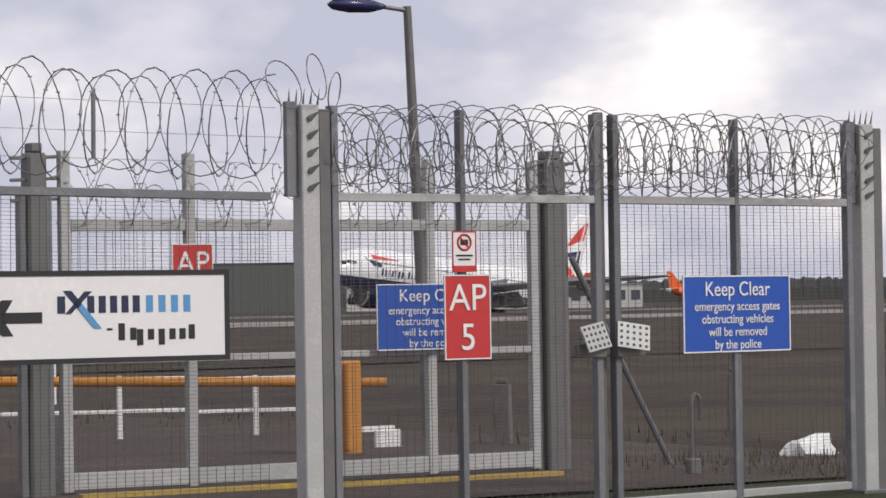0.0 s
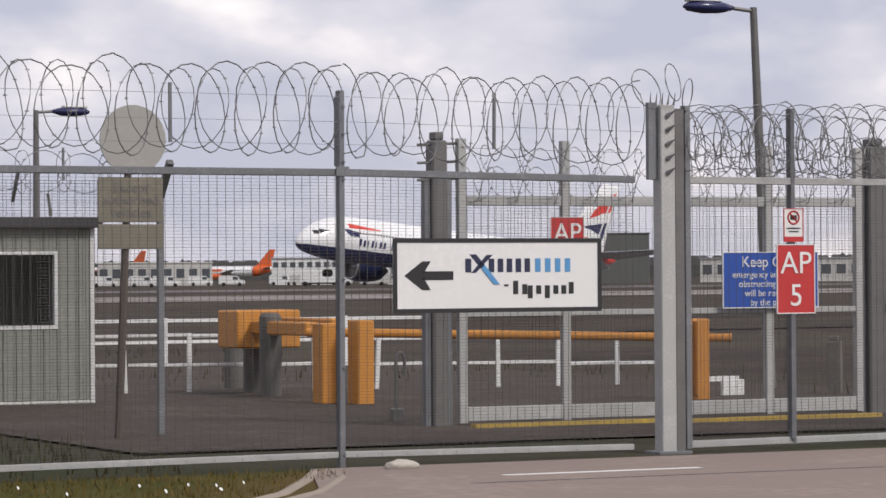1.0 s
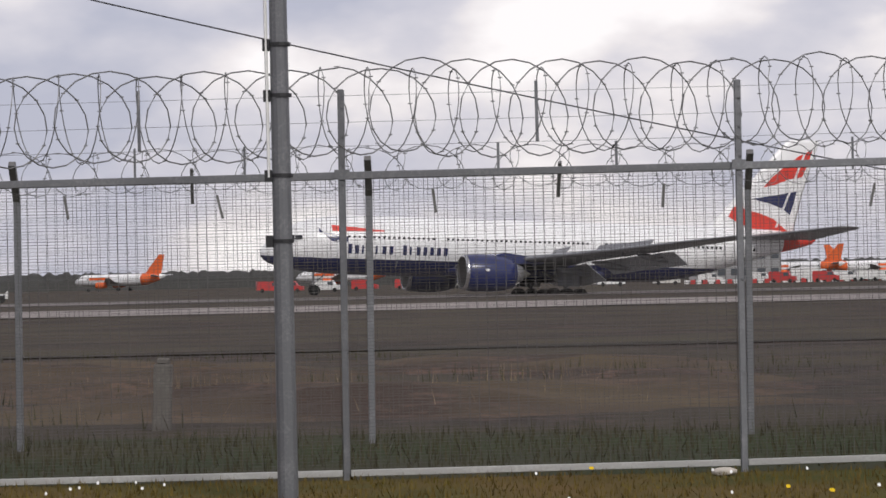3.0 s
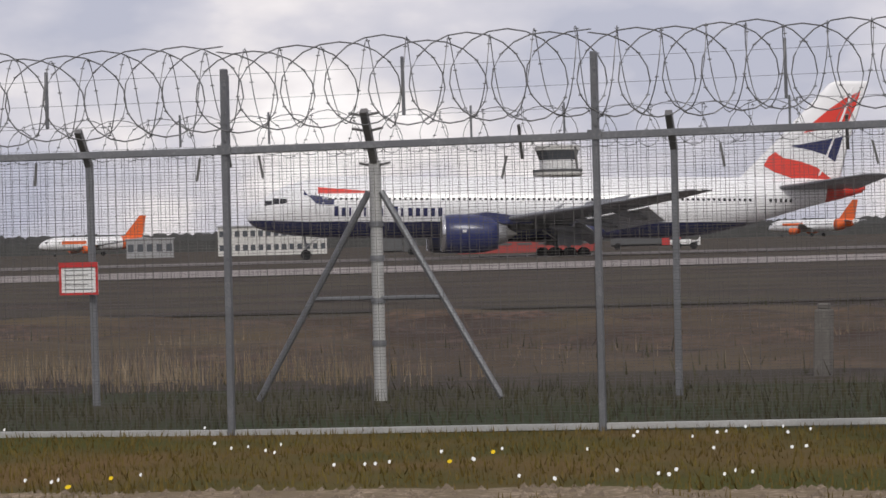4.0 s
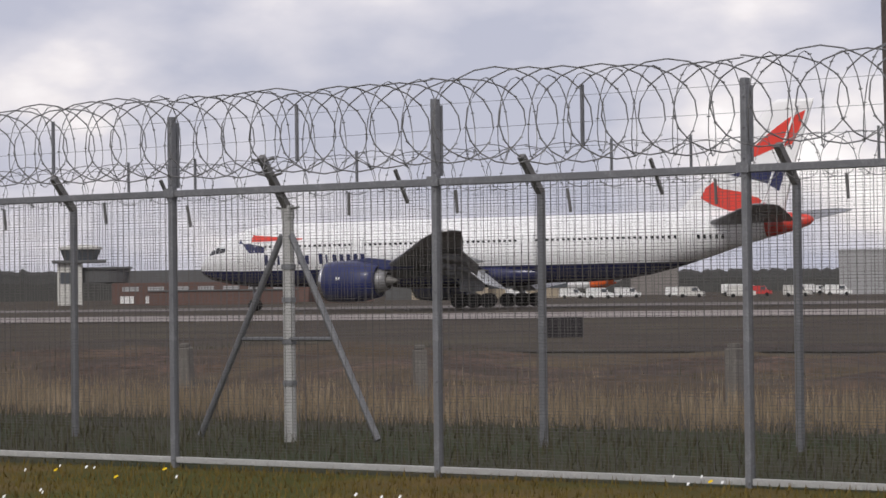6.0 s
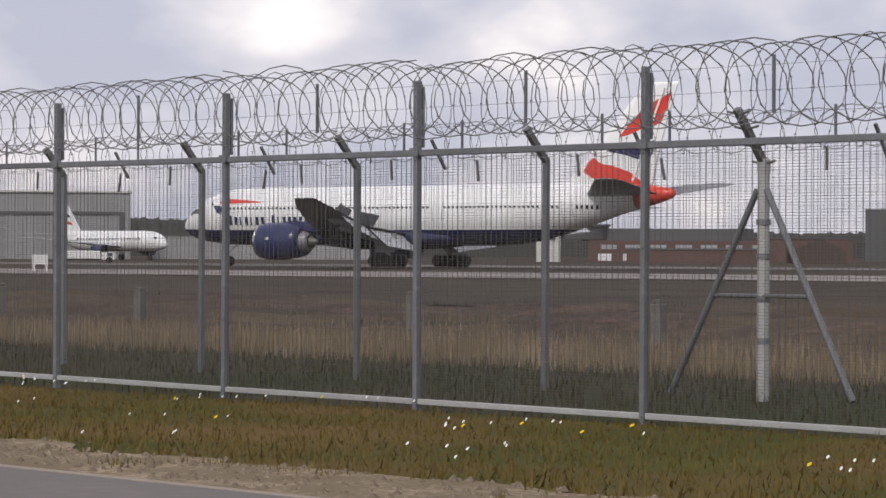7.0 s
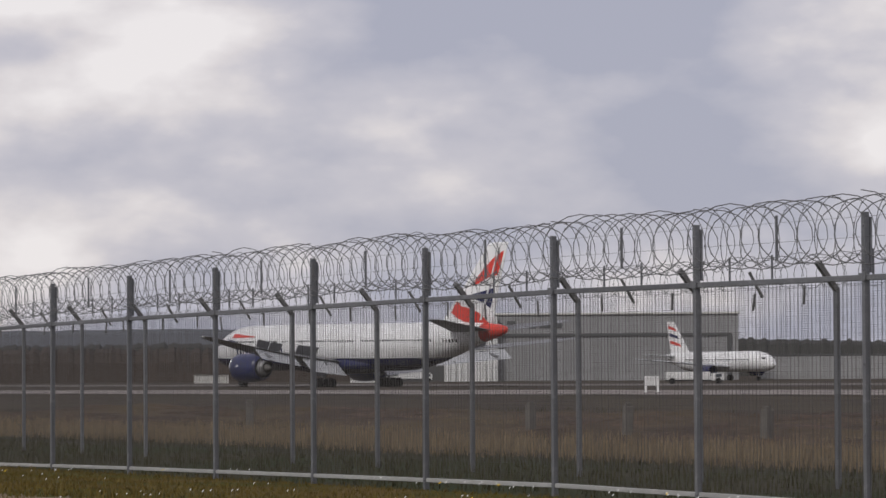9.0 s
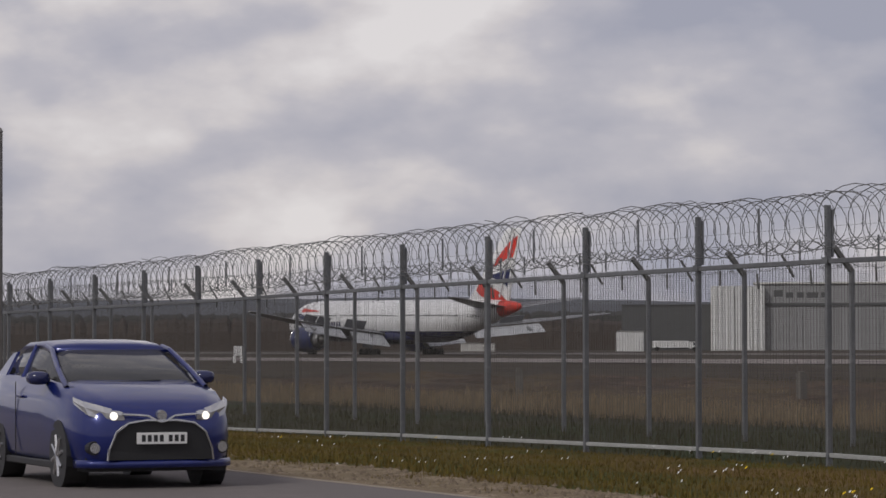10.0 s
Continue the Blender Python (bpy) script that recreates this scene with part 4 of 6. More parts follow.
gate_pillar(2.93, 0.42, "heavy galvanised gate pillar with spiked top")
for k_, (cx, cz, rr) in enumerate(((2.72, 3.06, 0.17), (2.98, 3.12, 0.16), (3.12, 3.02, 0.13))):
    pts_ = [(cx + rr * math.cos(a) * 0.75, 0.36 + 0.1 * math.sin(a + k_), cz + rr * math.sin(a)) for a in [2 * math.pi * i / 24 for i in range(25)]]
    part("razor_loop", sweep("razor_loop", pts_, 0.005, RAZOR, 4), None, fence, "loose loop of razor wire")
gate_pillar(8.44, 1.08, "heavy galvanised gate pillar with spiked top")
gp = tagged(empty("gate_post", pose(5.60, 0.66, 0)), "twin meeting posts between the two gate leaves", "gate post")
part("post", box((-0.03, 0.045, -0.05), (0.03, 0.11, 2.95), 0.005), STEEL_DARK, gp)
for s, a in ((-1, 14), (1, -14)):
    bm = bmesh.new()
    put_box(bm, (-0.13, -0.008, -0.1), (0.13, 0.008, 0.1), 0.003)
    lock = part("lock_plate", bm, GALV_PALE, gp, "perforated metal lock plate", m=pose(s * 0.17, -0.1, 1.29, -18, s * 9, a))
    hole = mesh_of("hole", tube((0, -0.010, 0), (0, -0.0085, 0), 0.013, 0.013, 8), BLACK)
    for i in range(5):
        for j in range(4):
            part("hole", hole, None, lock, m=pose(-0.1 + i * 0.05, 0, -0.07 + j * 0.047))
    part("lock_box", box((s * 0.05, -0.07, 1.14), (s * 0.3, 0.0, 1.24), 0.005), STEEL_DARK, gp)

# the arrow sign on the fence: brand lettering stands as plain shapes
th = sign_plate("direction_sign", "white direction sign with black border and arrow", 1.92, 0.60, 1.22, 0.16, 1.505, WHITE, BLACK, 0.035, rz=1.5)
bm = bmesh.new()
put_box(bm, (-0.70, -0.004, -0.035), (-0.42, 0.0, 0.035))
part("arrow_shaft", bm, BLACK, th)
part("arrow_head", plate([(-0.86, -0.002, 0), (-0.70, -0.002, 0.115), (-0.625, -0.002, 0.115), (-0.70, -0.002, 0.0), (-0.625, -0.002, -0.115), (-0.70, -0.002, -0.115)], 0.004, (0, 1, 0)), BLACK, th)
NAVY_INK, SKY_INK = mat("navy_ink", (0.02, 0.025, 0.07), 0.5), mat("sky_blue_ink", (0.10, 0.32, 0.62), 0.5)
for x0, wd, m_ in [(-0.31, 0.055, NAVY_INK)] + [(-0.095 + i * 0.083, 0.05, NAVY_INK) for i in range(5)] + [(0.335 + i * 0.093, 0.05, SKY_INK) for i in range(4)]:
    part("letter_bar", box((x0, -0.004, 0.025), (x0 + wd, 0, 0.135)), m_, th)
part("cross_stroke", plate([(-0.27, -0.003, 0.17), (-0.21, -0.003, 0.17), (-0.135, -0.003, 0.085), (-0.165, -0.003, 0.055)], 0.004, (0, 1, 0)), NAVY_INK, th)
part("cross_stroke", plate([(-0.255, -0.003, 0.02), (-0.215, -0.003, 0.02), (-0.06, -0.003, 0.165), (-0.115, -0.003, 0.165)], 0.004, (0, 1, 0)), NAVY_INK, th)
part("cross_stroke", plate([(-0.165, -0.0045, 0.055), (-0.135, -0.0045, 0.085), (0.005, -0.0045, -0.075), (-0.05, -0.0045, -0.075)], 0.004, (0, 1, 0)), SKY_INK, th)
for i, (x0, h0, h1) in enumerate(((0.13, -0.155, -0.045), (0.215, -0.155, -0.075), (0.265, -0.19, -0.085), (0.345, -0.155, -0.085), (0.425, -0.19, -0.085), (0.505, -0.155, -0.085), (0.58, -0.155, -0.085), (0.65, -0.155, -0.06))):
    part("letter_bar", box((x0, -0.004, h0), (x0 + 0.045, 0, h1)), BLACK, th)
part("letter_bar", box((0.045, -0.004, -0.09), (0.085, 0, -0.075)), BLACK, th)

ap = sign_plate("gate_sign", "red gate sign with white letters on a pole", 0.39, 0.60, 4.26, 0.48, 1.455, RED, WHITE, 0.008)
letters("AP", 0.27, at_front(0, 0.13), WHITE, ap)
letters("5", 0.27, at_front(0, -0.15), WHITE, ap)
dn = sign_plate("warning_sign", "small white notice with red ring and red foot", 0.2, 0.29, 4.24, 0.48, 1.92, WHITE, RED, 0.006)
bm = bmesh.new()
for i in range(20):
    a, b = 2 * math.pi * i / 20, 2 * math.pi * (i + 1) / 20
    put_tube(bm, (0.055 * math.cos(a), -0.004, 0.065 + 0.055 * math.sin(a)), (0.055 * math.cos(b), -0.004, 0.065 + 0.055 * math.sin(b)), 0.008, seg=4)
put_tube(bm, (-0.04, -0.004, 0.105), (0.04, -0.004, 0.025), 0.006, seg=4)
part("ring", bm, RED, dn)
part("mark", box((-0.032, -0.003, 0.045), (0.032, 0, 0.085)), BLACK, dn)
part("text_bar", box((-0.07, -0.003, -0.035), (0.07, 0, -0.022)), BLACK, dn)
part("text_bar", box((-0.05, -0.003, -0.062), (0.05, 0, -0.050)), BLACK, dn)
part("red_foot", box((-0.1, -0.004, -0.145), (0.1, 0, -0.1)), RED, dn)
part("pole", box((-0.02, 0.014, -1.85), (0.02, 0.04, 0.15), 0.003), GALV, dn)


def keep_clear(x, y, z, rz, pole=True):
    th = sign_plate("keep_clear_sign", "blue sign with white lettering", 1.17, 0.585, x, y, z, BLUE, WHITE, 0.010, rz=rz)
    letters("Keep Clear", 0.155, at_front(0, 0.185), WHITE, th)
    for i, s in enumerate(("emergency access gates", "obstructing vehicles", "will be removed", "by the police")):
        letters(s, 0.098, at_front(0, 0.055 - i * 0.097), WHITE, th)
    if pole:
        part("pole", box((-0.02, 0.014, -z), (0.02, 0.045, 0.25), 0.003), GALV, th)
    return th


keep_clear(6.93, 0.80, 1.44, 8)
keep_clear(7.00, 5.26, 1.435, 0, False)
ap2 = sign_plate("gate_sign", "red gate sign with white letters on the inner gate", 0.39, 0.60, 4.59, 5.25, 1.79, RED, WHITE, 0.008)
letters("AP", 0.27, at_front(0, 0.13), WHITE, ap2)
letters("5", 0.27, at_front(0, -0.15), WHITE, ap2)

# inner gate: thick columns, pale frame
for x, s in ((3.20, 0.085), (8.37, 0.115)):
    th = tagged(empty("gate_column", pose(x, 5.4, 0)), "thick dark steel column of the inner gate", "gate pillar", "columns of the inner gate")
    part("column", box((-s, -s, -0.1), (s, s, 2.85), 0.02), STEEL_DARK, th)
    part("flange", box((-s - 0.07, -0.04, -0.1), (-s - 0.002, 0.04, 2.5), 0.005), GALV, th)
    part("flange", box((s + 0.002, -0.04, -0.1), (s + 0.06, 0.04, 2.5), 0.005), GALV, th)
    for z in (2.45, 2.62, 2.8):
        part("insulator_arm", tube((-s - 0.14, -0.03, z), (s + 0.14, -0.03, z + 0.02), 0.014, 0.014, 6), STEEL_DARK, th)
    part("cap", box((-s * 0.7, -s, 2.852), (s * 0.5, s * 0.6, 2.93), 0.01), STEEL_DARK, th)
ig = tagged(empty("inner_gate", pose(3.45, 5.36, 0)), "pale galvanised double gate of the inner fence", "gate")
for x, t_ in ((0.0, 2.87), (1.17, 2.86), (3.58, 2.84), (4.70, 2.83)):
    part("upright", box((x - 0.045, -0.04, 0.03), (x + 0.045, 0.04, t_), 0.006), GALV_PALE, ig)
for z, t_ in ((0.12, 0.07), (1.12, 0.03), (2.25, 0.05)):
    for a, b in ((0.05, 1.12), (1.22, 3.53), (3.63, 4.65)):
        part("rail", box((a, -0.035, z - t_), (b, 0.035, z + t_), 0.005), GALV_PALE, ig)
part("mesh_panel", mesh_panel("mesh_panel", 4.7, 0.15, 2.2, 0.0254, 0.0763, 0.0011, 0.0016, WIRE), None, ig, m=pose(0, 0.012, 0))
for zc, sd in ((2.42, 61), (2.62, 67)):
    part("razor_coil", coil_mesh("coil", 4.7, zc, 0.17, 0.42, 0.7, sd, 0.004), None, ig, "dark razor wire coils", m=pose(0, -0.05, 0))
YELLOW = mat("yellow_paint", (0.62, 0.42, 0.05), 0.8, 0, (0.35, 0.25, 0.08), 6)
for a, b, y in ((3.3, 5.35, 4.75), (5.6, 7.9, 4.55)):
    tagged(new("yellow_kerb", bars("yellow_kerb", [((a, y, 0.0), (b, y + 0.12, 0.05))], YELLOW)), "worn yellow painted ramp edge before the inner gate", "kerb", kind="structure")
part("brace", tube((8.54, 5.3, 1.95), (9.64, 5.3, 0.0), 0.03, 0.03, 8), GALV, inner)


def hook_pipe(x, y, h, label):
    pts = [(0, 0, 0), (0, 0, h - 0.1)] + [(0.05 - 0.05 * math.cos(a), 0, h - 0.1 + 0.09 * math.sin(a)) for a in [math.pi * i / 8 for i in range(1, 9)]] + [(0.1, 0, h - 0.25)]
    th = tagged(empty("hook_pipe", pose(x, y, 0)), label, "pipe")
    part("pipe", sweep("pipe", pts, 0.018, STEEL_DARK, 8), None, th)
    part("base", box((-0.05, -0.05, 0), (0.07, 0.05, 0.14), 0.01), STEEL_DARK, th)


hook_pipe(3.3, 6.6, 0.72, "bent dark steel pipe standing in the yard")
hook_pipe(8.9, 4.0, 0.72, "bent dark steel pipe standing by the column")


# litter and stones on the verge
for x, y, sx, sy, sz, lab in ((-6.2, -0.55, 0.09, 0.06, 0.035, "crumpled white litter on the grass"), (0.1, -0.35, 0.14, 0.08, 0.05, "crumpled white litter by the fence"), (-16.1, -4.25, 0.36, 0.14, 0.045, "pale smooth stone lying on the verge")):
    bm = bmesh.new()
    bmesh.ops.create_icosphere(bm, subdivisions=3, radius=1.0)
    for v in bm.verts:
        k = 1 + 0.22 * noise.noise(v.co * 2.3 + Vector((x, y, 0)))
        v.co = Vector((v.co.x * sx, v.co.y * sy, v.co.z * sz)) * k
    tagged(new("litter" if sx < 0.3 else "stone", mesh_of("lump", bm, PALE_STONE, True)), lab, "litter" if sx < 0.3 else "stone").matrix_basis = pose(x, y, sz * 0.5)


# ---------------------------------------------------------------- yard: hut, shed, signs, barrier
HUT = mat("hut_boards", (0.295, 0.302, 0.262), 0.75, 0, (0.205, 0.212, 0.185), 1.5, 0.15, vary=0.05)
HUT_DARK = mat("hut_roof_edge", (0.075, 0.07, 0.075), 0.8)
SHED = mat("shed_white", (0.60, 0.585, 0.56), 0.75, 0, (0.47, 0.42, 0.37), 0.8, 0.2)
RUST = mat("rusty_roof", (0.055, 0.05, 0.05), 0.85, 0, (0.12, 0.07, 0.05), 2.5, 0.3)
FRAME = mat("window_frame_white", (0.7, 0.7, 0.68), 0.5)
m_ = bpy.data.materials.new("window_glass")
m_.use_nodes = True
b_ = m_.node_tree.nodes["Principled BSDF"]
b_.inputs["Transmission Weight"].default_value, b_.inputs["Roughness"].default_value, b_.inputs["IOR"].default_value = 1.0, 0.02, 1.05
b_.inputs["Base Color"].default_value = (0.86, 0.88, 0.9, 1)
GLASS = m_

hut = tagged(empty("guard_hut", pose(0.90, 12.75, 0)), "grey-green boarded guard hut with a wide window", "hut")


def boarded(x0, x1, z0, z1, y, name, pitch=0.16):
    """A boarded wall piece in the xz plane: boards with narrow joints."""
    n = max(1, int(round((x1 - x0) / pitch)))
    wall = part(name, box((x0, y + 0.012, z0), (x1, y + 0.06, z1)), HUT, hut)
    w = (x1 - x0) / n
    me = mesh_of("board", box((0.005, -0.004, 0), (w - 0.005, 0.0118, z1 - z0), 0.002), HUT)
    for i in range(n):
        part("board", me, None, wall, m=pose(x0 + i * w, y, z0))
    return wall


for x0, x1, z0, z1 in ((-1.25, -0.85, 0.05, 2.1), (0.83, 1.24, 0.05, 2.1), (-0.85, 0.83, 0.05, 0.94), (-0.85, 0.83, 1.79, 2.1)):
    boarded(x0, x1, z0, z1, 0.0, "front_wall")
for x0, x1, z0, z1 in ((-1.25, -1.1, 0.05, 2.1), (0.75, 1.24, 0.05, 2.1), (-1.1, 0.75, 0.05, 0.9), (-1.1, 0.75, 1.82, 2.1)):
    boarded(x0, x1, z0, z1, 1.94, "back_wall")
for x in (-1.25, 1.19):
    part("side_wall", box((x, 0.062, 0.05), (x + 0.05, 1.938, 2.1)), HUT, hut)
part("hut_floor", box((-1.2, 0.06, 0.05), (1.19, 1.94, 0.12)), HUT_DARK, hut)
part("corner_post", box((1.242, -0.02, 0.0), (1.30, 0.06, 2.1), 0.004), FRAME, hut)
part("skirting", box((-1.25, -0.012, 0.0), (1.24, 0.05, 0.046)), FRAME, hut)
part("roof", box((-1.44, -0.16, 2.102), (1.36, 2.15, 2.23), 0.012), HUT_DARK, hut, "dark flat roof with overhang")
wnd = part("window_frame", put_box(put_box(put_box(put_box(put_box(bmesh.new(), (-0.86, -0.02, 0.90), (0.84, 0.05, 0.945)), (-0.86, -0.02, 1.785), (0.84, 0.05, 1.825)), (-0.86, -0.02, 0.945), (-0.825, 0.05, 1.785)), (0.80, -0.02, 0.945), (0.84, 0.05, 1.785)), (0.0, -0.01, 0.945), (0.025, 0.04, 1.785)), FRAME, hut)
gl = part("pane", box((-0.825, 0.012, 0.945), (0.80, 0.018, 1.785)), GLASS, wnd)
gl.visible_shadow = False
gl2 = part("back_pane", box((-1.1, 1.96, 0.9), (0.75, 1.966, 1.82)), GLASS, hut)
gl2.visible_shadow = False

shed = tagged(empty("shed", pose(-1.07, 12.65, 0)), "rust-stained white metal shed with low gable roof", "shed")
me_ = mesh_of("panel", box((0, -0.008, 0.02), (0.135, 0.012, 2.15), 0.003), SHED)
for i in range(9):
    part("panel", me_, None, shed, m=pose(-0.66 + i * 0.147, 0, 0))
part("body", box((-0.67, 0.013, 0.0), (0.67, 0.75, 2.16), 0.005), SHED, shed)
part("handle", tube((-0.55, -0.03, 0.28), (-0.55, -0.03, 0.52), 0.02, 0.02, 6), STEEL_DARK, shed)
part("handle", tube((0.55, -0.03, 0.28), (0.55, -0.03, 0.52), 0.02, 0.02, 6), STEEL_DARK, shed)
part("roof", loft([[(-0.76, y, 2.162), (0.76, y, 2.162), (0.76, y, 2.24), (0.0, y, 2.42), (-0.76, y, 2.24)] for y in (-0.1, 0.82)]), RUST, shed, "dark rusting gable roof")

TAN = mat("faded_sign_tan", (0.27, 0.245, 0.19), 0.8, 0, (0.19, 0.175, 0.14), 3, 0.1)
SIGN_BACK = mat("sign_back_grey", (0.40, 0.385, 0.36), 0.7, 0.1, (0.33, 0.32, 0.30), 3)
rs = tagged(empty("road_sign", pose(-0.23, 4.94, -0.03)), "round grey sign back over a faded notice on a dark post", "road sign")
part("disc", put_tube(bmesh.new(), (0.06, -0.02, 2.82), (0.06, 0.0, 2.82), 0.325, 0.325, 36), SIGN_BACK, rs, "blank round grey plate")
nt = part("notice", box((-0.29, -0.03, 2.05), (0.35, -0.01, 2.47), 0.005), TAN, rs, "faded tan notice with dark letters")
for i, s in enumerate(("Except", "authorised", "vehicles")):
    letters(s, 0.13, pose(0.03, -0.034, 2.37 - i * 0.115, 90), STEEL_DARK, nt)
part("lower_notice", box((-0.29, -0.03, 1.80), (0.35, -0.01, 2.03), 0.005), TAN, rs)
part("post", tube((-0.09, 0.02, -0.05), (0.03, 0.02, 2.7), 0.042, 0.036, 8), ROTTEN, rs)

BOLLARD = mat("bollard_grey", (0.17, 0.165, 0.16), 0.85, 0, (0.12, 0.115, 0.11), 3, 0.3)
for x, y in ((5.4, 16.2), (5.08, 14.75), (4.75, 13.4)):
    tagged(new("bollard", mesh_of("bollard", put_tube(put_tube(bmesh.new(), (0, 0, -0.05), (0, 0, 1.0), 0.14, 0.14, 16), (0, 0, 1.0), (0, 0, 1.05), 0.14, 0.10, 16), BOLLARD)), "grey concrete bollard in the yard", "bollard", "bollards of the yard").matrix_basis = pose(x, y, 0)
br = tagged(empty("road_barrier"), "orange steel road barrier with a long lowered arm", "barrier")
part("counterweight", box((4.48, 13.84, 0.60), (5.35, 14.5, 1.08), 0.02), ORANGE, br)
part("cradle", box((4.66, 12.1, 0.78), (4.84, 13.838, 0.95), 0.02), ORANGE, br)
part("cradle", box((5.0, 12.1, 0.84), (5.12, 13.838, 0.99), 0.02), ORANGE, br)
part("post", box((4.36, 10.9, 0), (4.58, 11.2, 0.95), 0.015), ORANGE, br)
part("post", box((4.64, 10.5, 0), (4.85, 10.8, 0.99), 0.015), ORANGE, br)
part("arm", tube((4.6, 11.9, 0.83), (8.98, 9.30, 0.74), 0.055, 0.05, 12), ORANGE, br, "faded orange barrier arm")
part("rest_post", box((8.35, 9.37, 0), (8.72, 9.62, 0.97), 0.015), ORANGE, br)
part("rest_plate", box((8.50, 9.30, 0.05), (8.56, 9.368, 0.95), 0.01), ORANGE, br)

wr = tagged(empty("white_railing"), "white painted post and rail fence behind the barrier", "railing")
for i in range(11):
    x, z, y = 2.75 + i * 0.82, random.uniform(-0.015, 0.015) - 0.008 * i, 15.6 - 0.16 * i
    part("post", box((-0.028, -0.028, -0.1), (0.028, 0.028, 0.80 + z), 0.006), WHITE, wr, m=pose(x, y, 0, random.uniform(-2, 2), random.uniform(-2.5, 2.5), -11))
    if i < 10:
        for zr in (0.74, 0.36):
            part("rail", box((0.03, -0.022, zr + z), (0.806, 0.022, zr + z + 0.045), 0.006), WHITE, wr, m=pose(x, y, 0, 0, random.uniform(-0.6, 0.6), -11))
far_rail = tagged(empty("white_railing"), "long low white post and rail fence along the field road", "railing")
for i in range(7):
    x = 4.0 + i * 1.75
    part("post", box((x - 0.04, 28.96, -0.1), (x + 0.04, 29.04, 0.78), 0.008), WHITE, far_rail)
    if i < 6:
        for zr in (0.32, 0.70):
            part("rail", box((x + 0.041, 28.97, zr), (x + 1.709, 29.03, zr + 0.06), 0.006), WHITE, far_rail)

# rubble and small frames in the yard
bm = bmesh.new()
bmesh.ops.create_icosphere(bm, subdivisions=2, radius=0.3)
for v in bm.verts:
    v.co = Vector((v.co.x * 1.0 + v.co.z * 0.25, v.co.y * 0.7, max(v.co.z * 0.62, -0.05))) * (1 + 0.5 * noise.noise(v.co * 5))
tagged(new("rubble", mesh_of("rubble", bm, WHITE)), "broken block of pale rubble in the grass", "rubble").matrix_basis = pose(11.55, 5.6, 0.03)
sf = tagged(empty("marker_frame", pose(9.35, 10.4, 0)), "low white frame lying in the yard", "frame")
part("bar", box((-0.55, 0, 0.18), (0.4, 0.05, 0.24)), WHITE, sf)
part("panel", box((0.1, -0.1, 0), (0.42, -0.05, 0.2), 0.01), WHITE, sf)

# concrete posts in the field
cp = mesh_of("concrete_post", put_box(put_box(bmesh.new(), (-0.085, -0.085, -0.15), (0.085, 0.085, 0.66), 0.012), (-0.06, -0.06, 0.66), (0.06, 0.06, 0.72), 0.012), mat("old_concrete", (0.19, 0.18, 0.165), 0.9, 0, (0.13, 0.12, 0.11), 3, 0.3))
for x, y in ((-75.9, 13.7), (-64, 14.6), (-59.9, 14.4), (-52.8, 12.8), (-46.9, 14.1), (-38.7, 11.7), (-33.7, 10.9), (-29.6, 11.9), (-22.4, 11.0), (-11.3, 8.4), (10.9, 10.0), (15.0, 11.2)):
    tagged(new("concrete_post", cp), "short weathered concrete post in rough grass", "post", "concrete posts in the field").matrix_basis = pose(x, y, 0, random.uniform(-3, 3), random.uniform(-3, 3), random.uniform(0, 90))

# lamp post and telegraph pole, and the cable between pole and shed
lp = tagged(empty("lamp_post", pose(-9.32, -2.2, 0)), "grey steel lamp post with black clamps and a cable", "lamp post")
part("pole", tube((0, 0, -0.1), (-0.02, 0, 8.0), 0.072, 0.048, 14), GALV, lp)
part("conduit", tube((-0.09, -0.02, 2.2), (-0.12, -0.02, 7.9), 0.012, 0.012, 6), WHITE, lp)
for z in (1.75, 2.2, 2.75, 3.1, 3.6):
    part("clamp", put_box(put_tube(bmesh.new(), (0, 0, z), (0, 0, z + 0.025), 0.075, 0.075, 12), (-0.12, -0.03, z - 0.03), (-0.07, 0.02, z + 0.05)), BLACK, lp)
part("lantern", box((-0.12, -0.9, 7.9), (0.08, -0.05, 8.05), 0.03), GALV, lp)
tp = tagged(empty("telegraph_pole", pose(-20.5, 1.3, 0)), "dark creosoted timber telegraph pole", "pole")
bm = tube((0.02, 0, -0.3), (-0.16, 0, 9.0), 0.118, 0.085, 14)
part("pole", bm, ROTTEN, tp)
part("band", tube((-0.03, 0, 2.28), (-0.031, 0, 2.31), 0.117, 0.117, 14), GALV_PALE, tp)
tagged(new("cable", sweep("cable", [(-20.5 + 18.6 * u, 1.3 + 11.7 * u, 6.3 - 3.9 * u - 0.5 * 4 * u * (1 - u) * 0.35) for u in [i / 24 for i in range(25)]], 0.008, BLACK, 5)), "thin black cable sagging from pole to shed", "cable")
nb = sign_plate("notice_board", "white notice with red head on a fence post", 0.40, 0.31, -17.86, 4.12, 1.20, WHITE, RED, 0.022, rz=-4)
part("head", box((-0.2, -0.008, 0.105), (0.2, 0.0, 0.155)), RED, nb)
for i in range(5):
    part("text_bar", box((-0.15, -0.004, 0.075 - i * 0.045), (0.15 - 0.05 * (i % 2), 0, 0.083 - i * 0.045)), STEEL_DARK, nb)


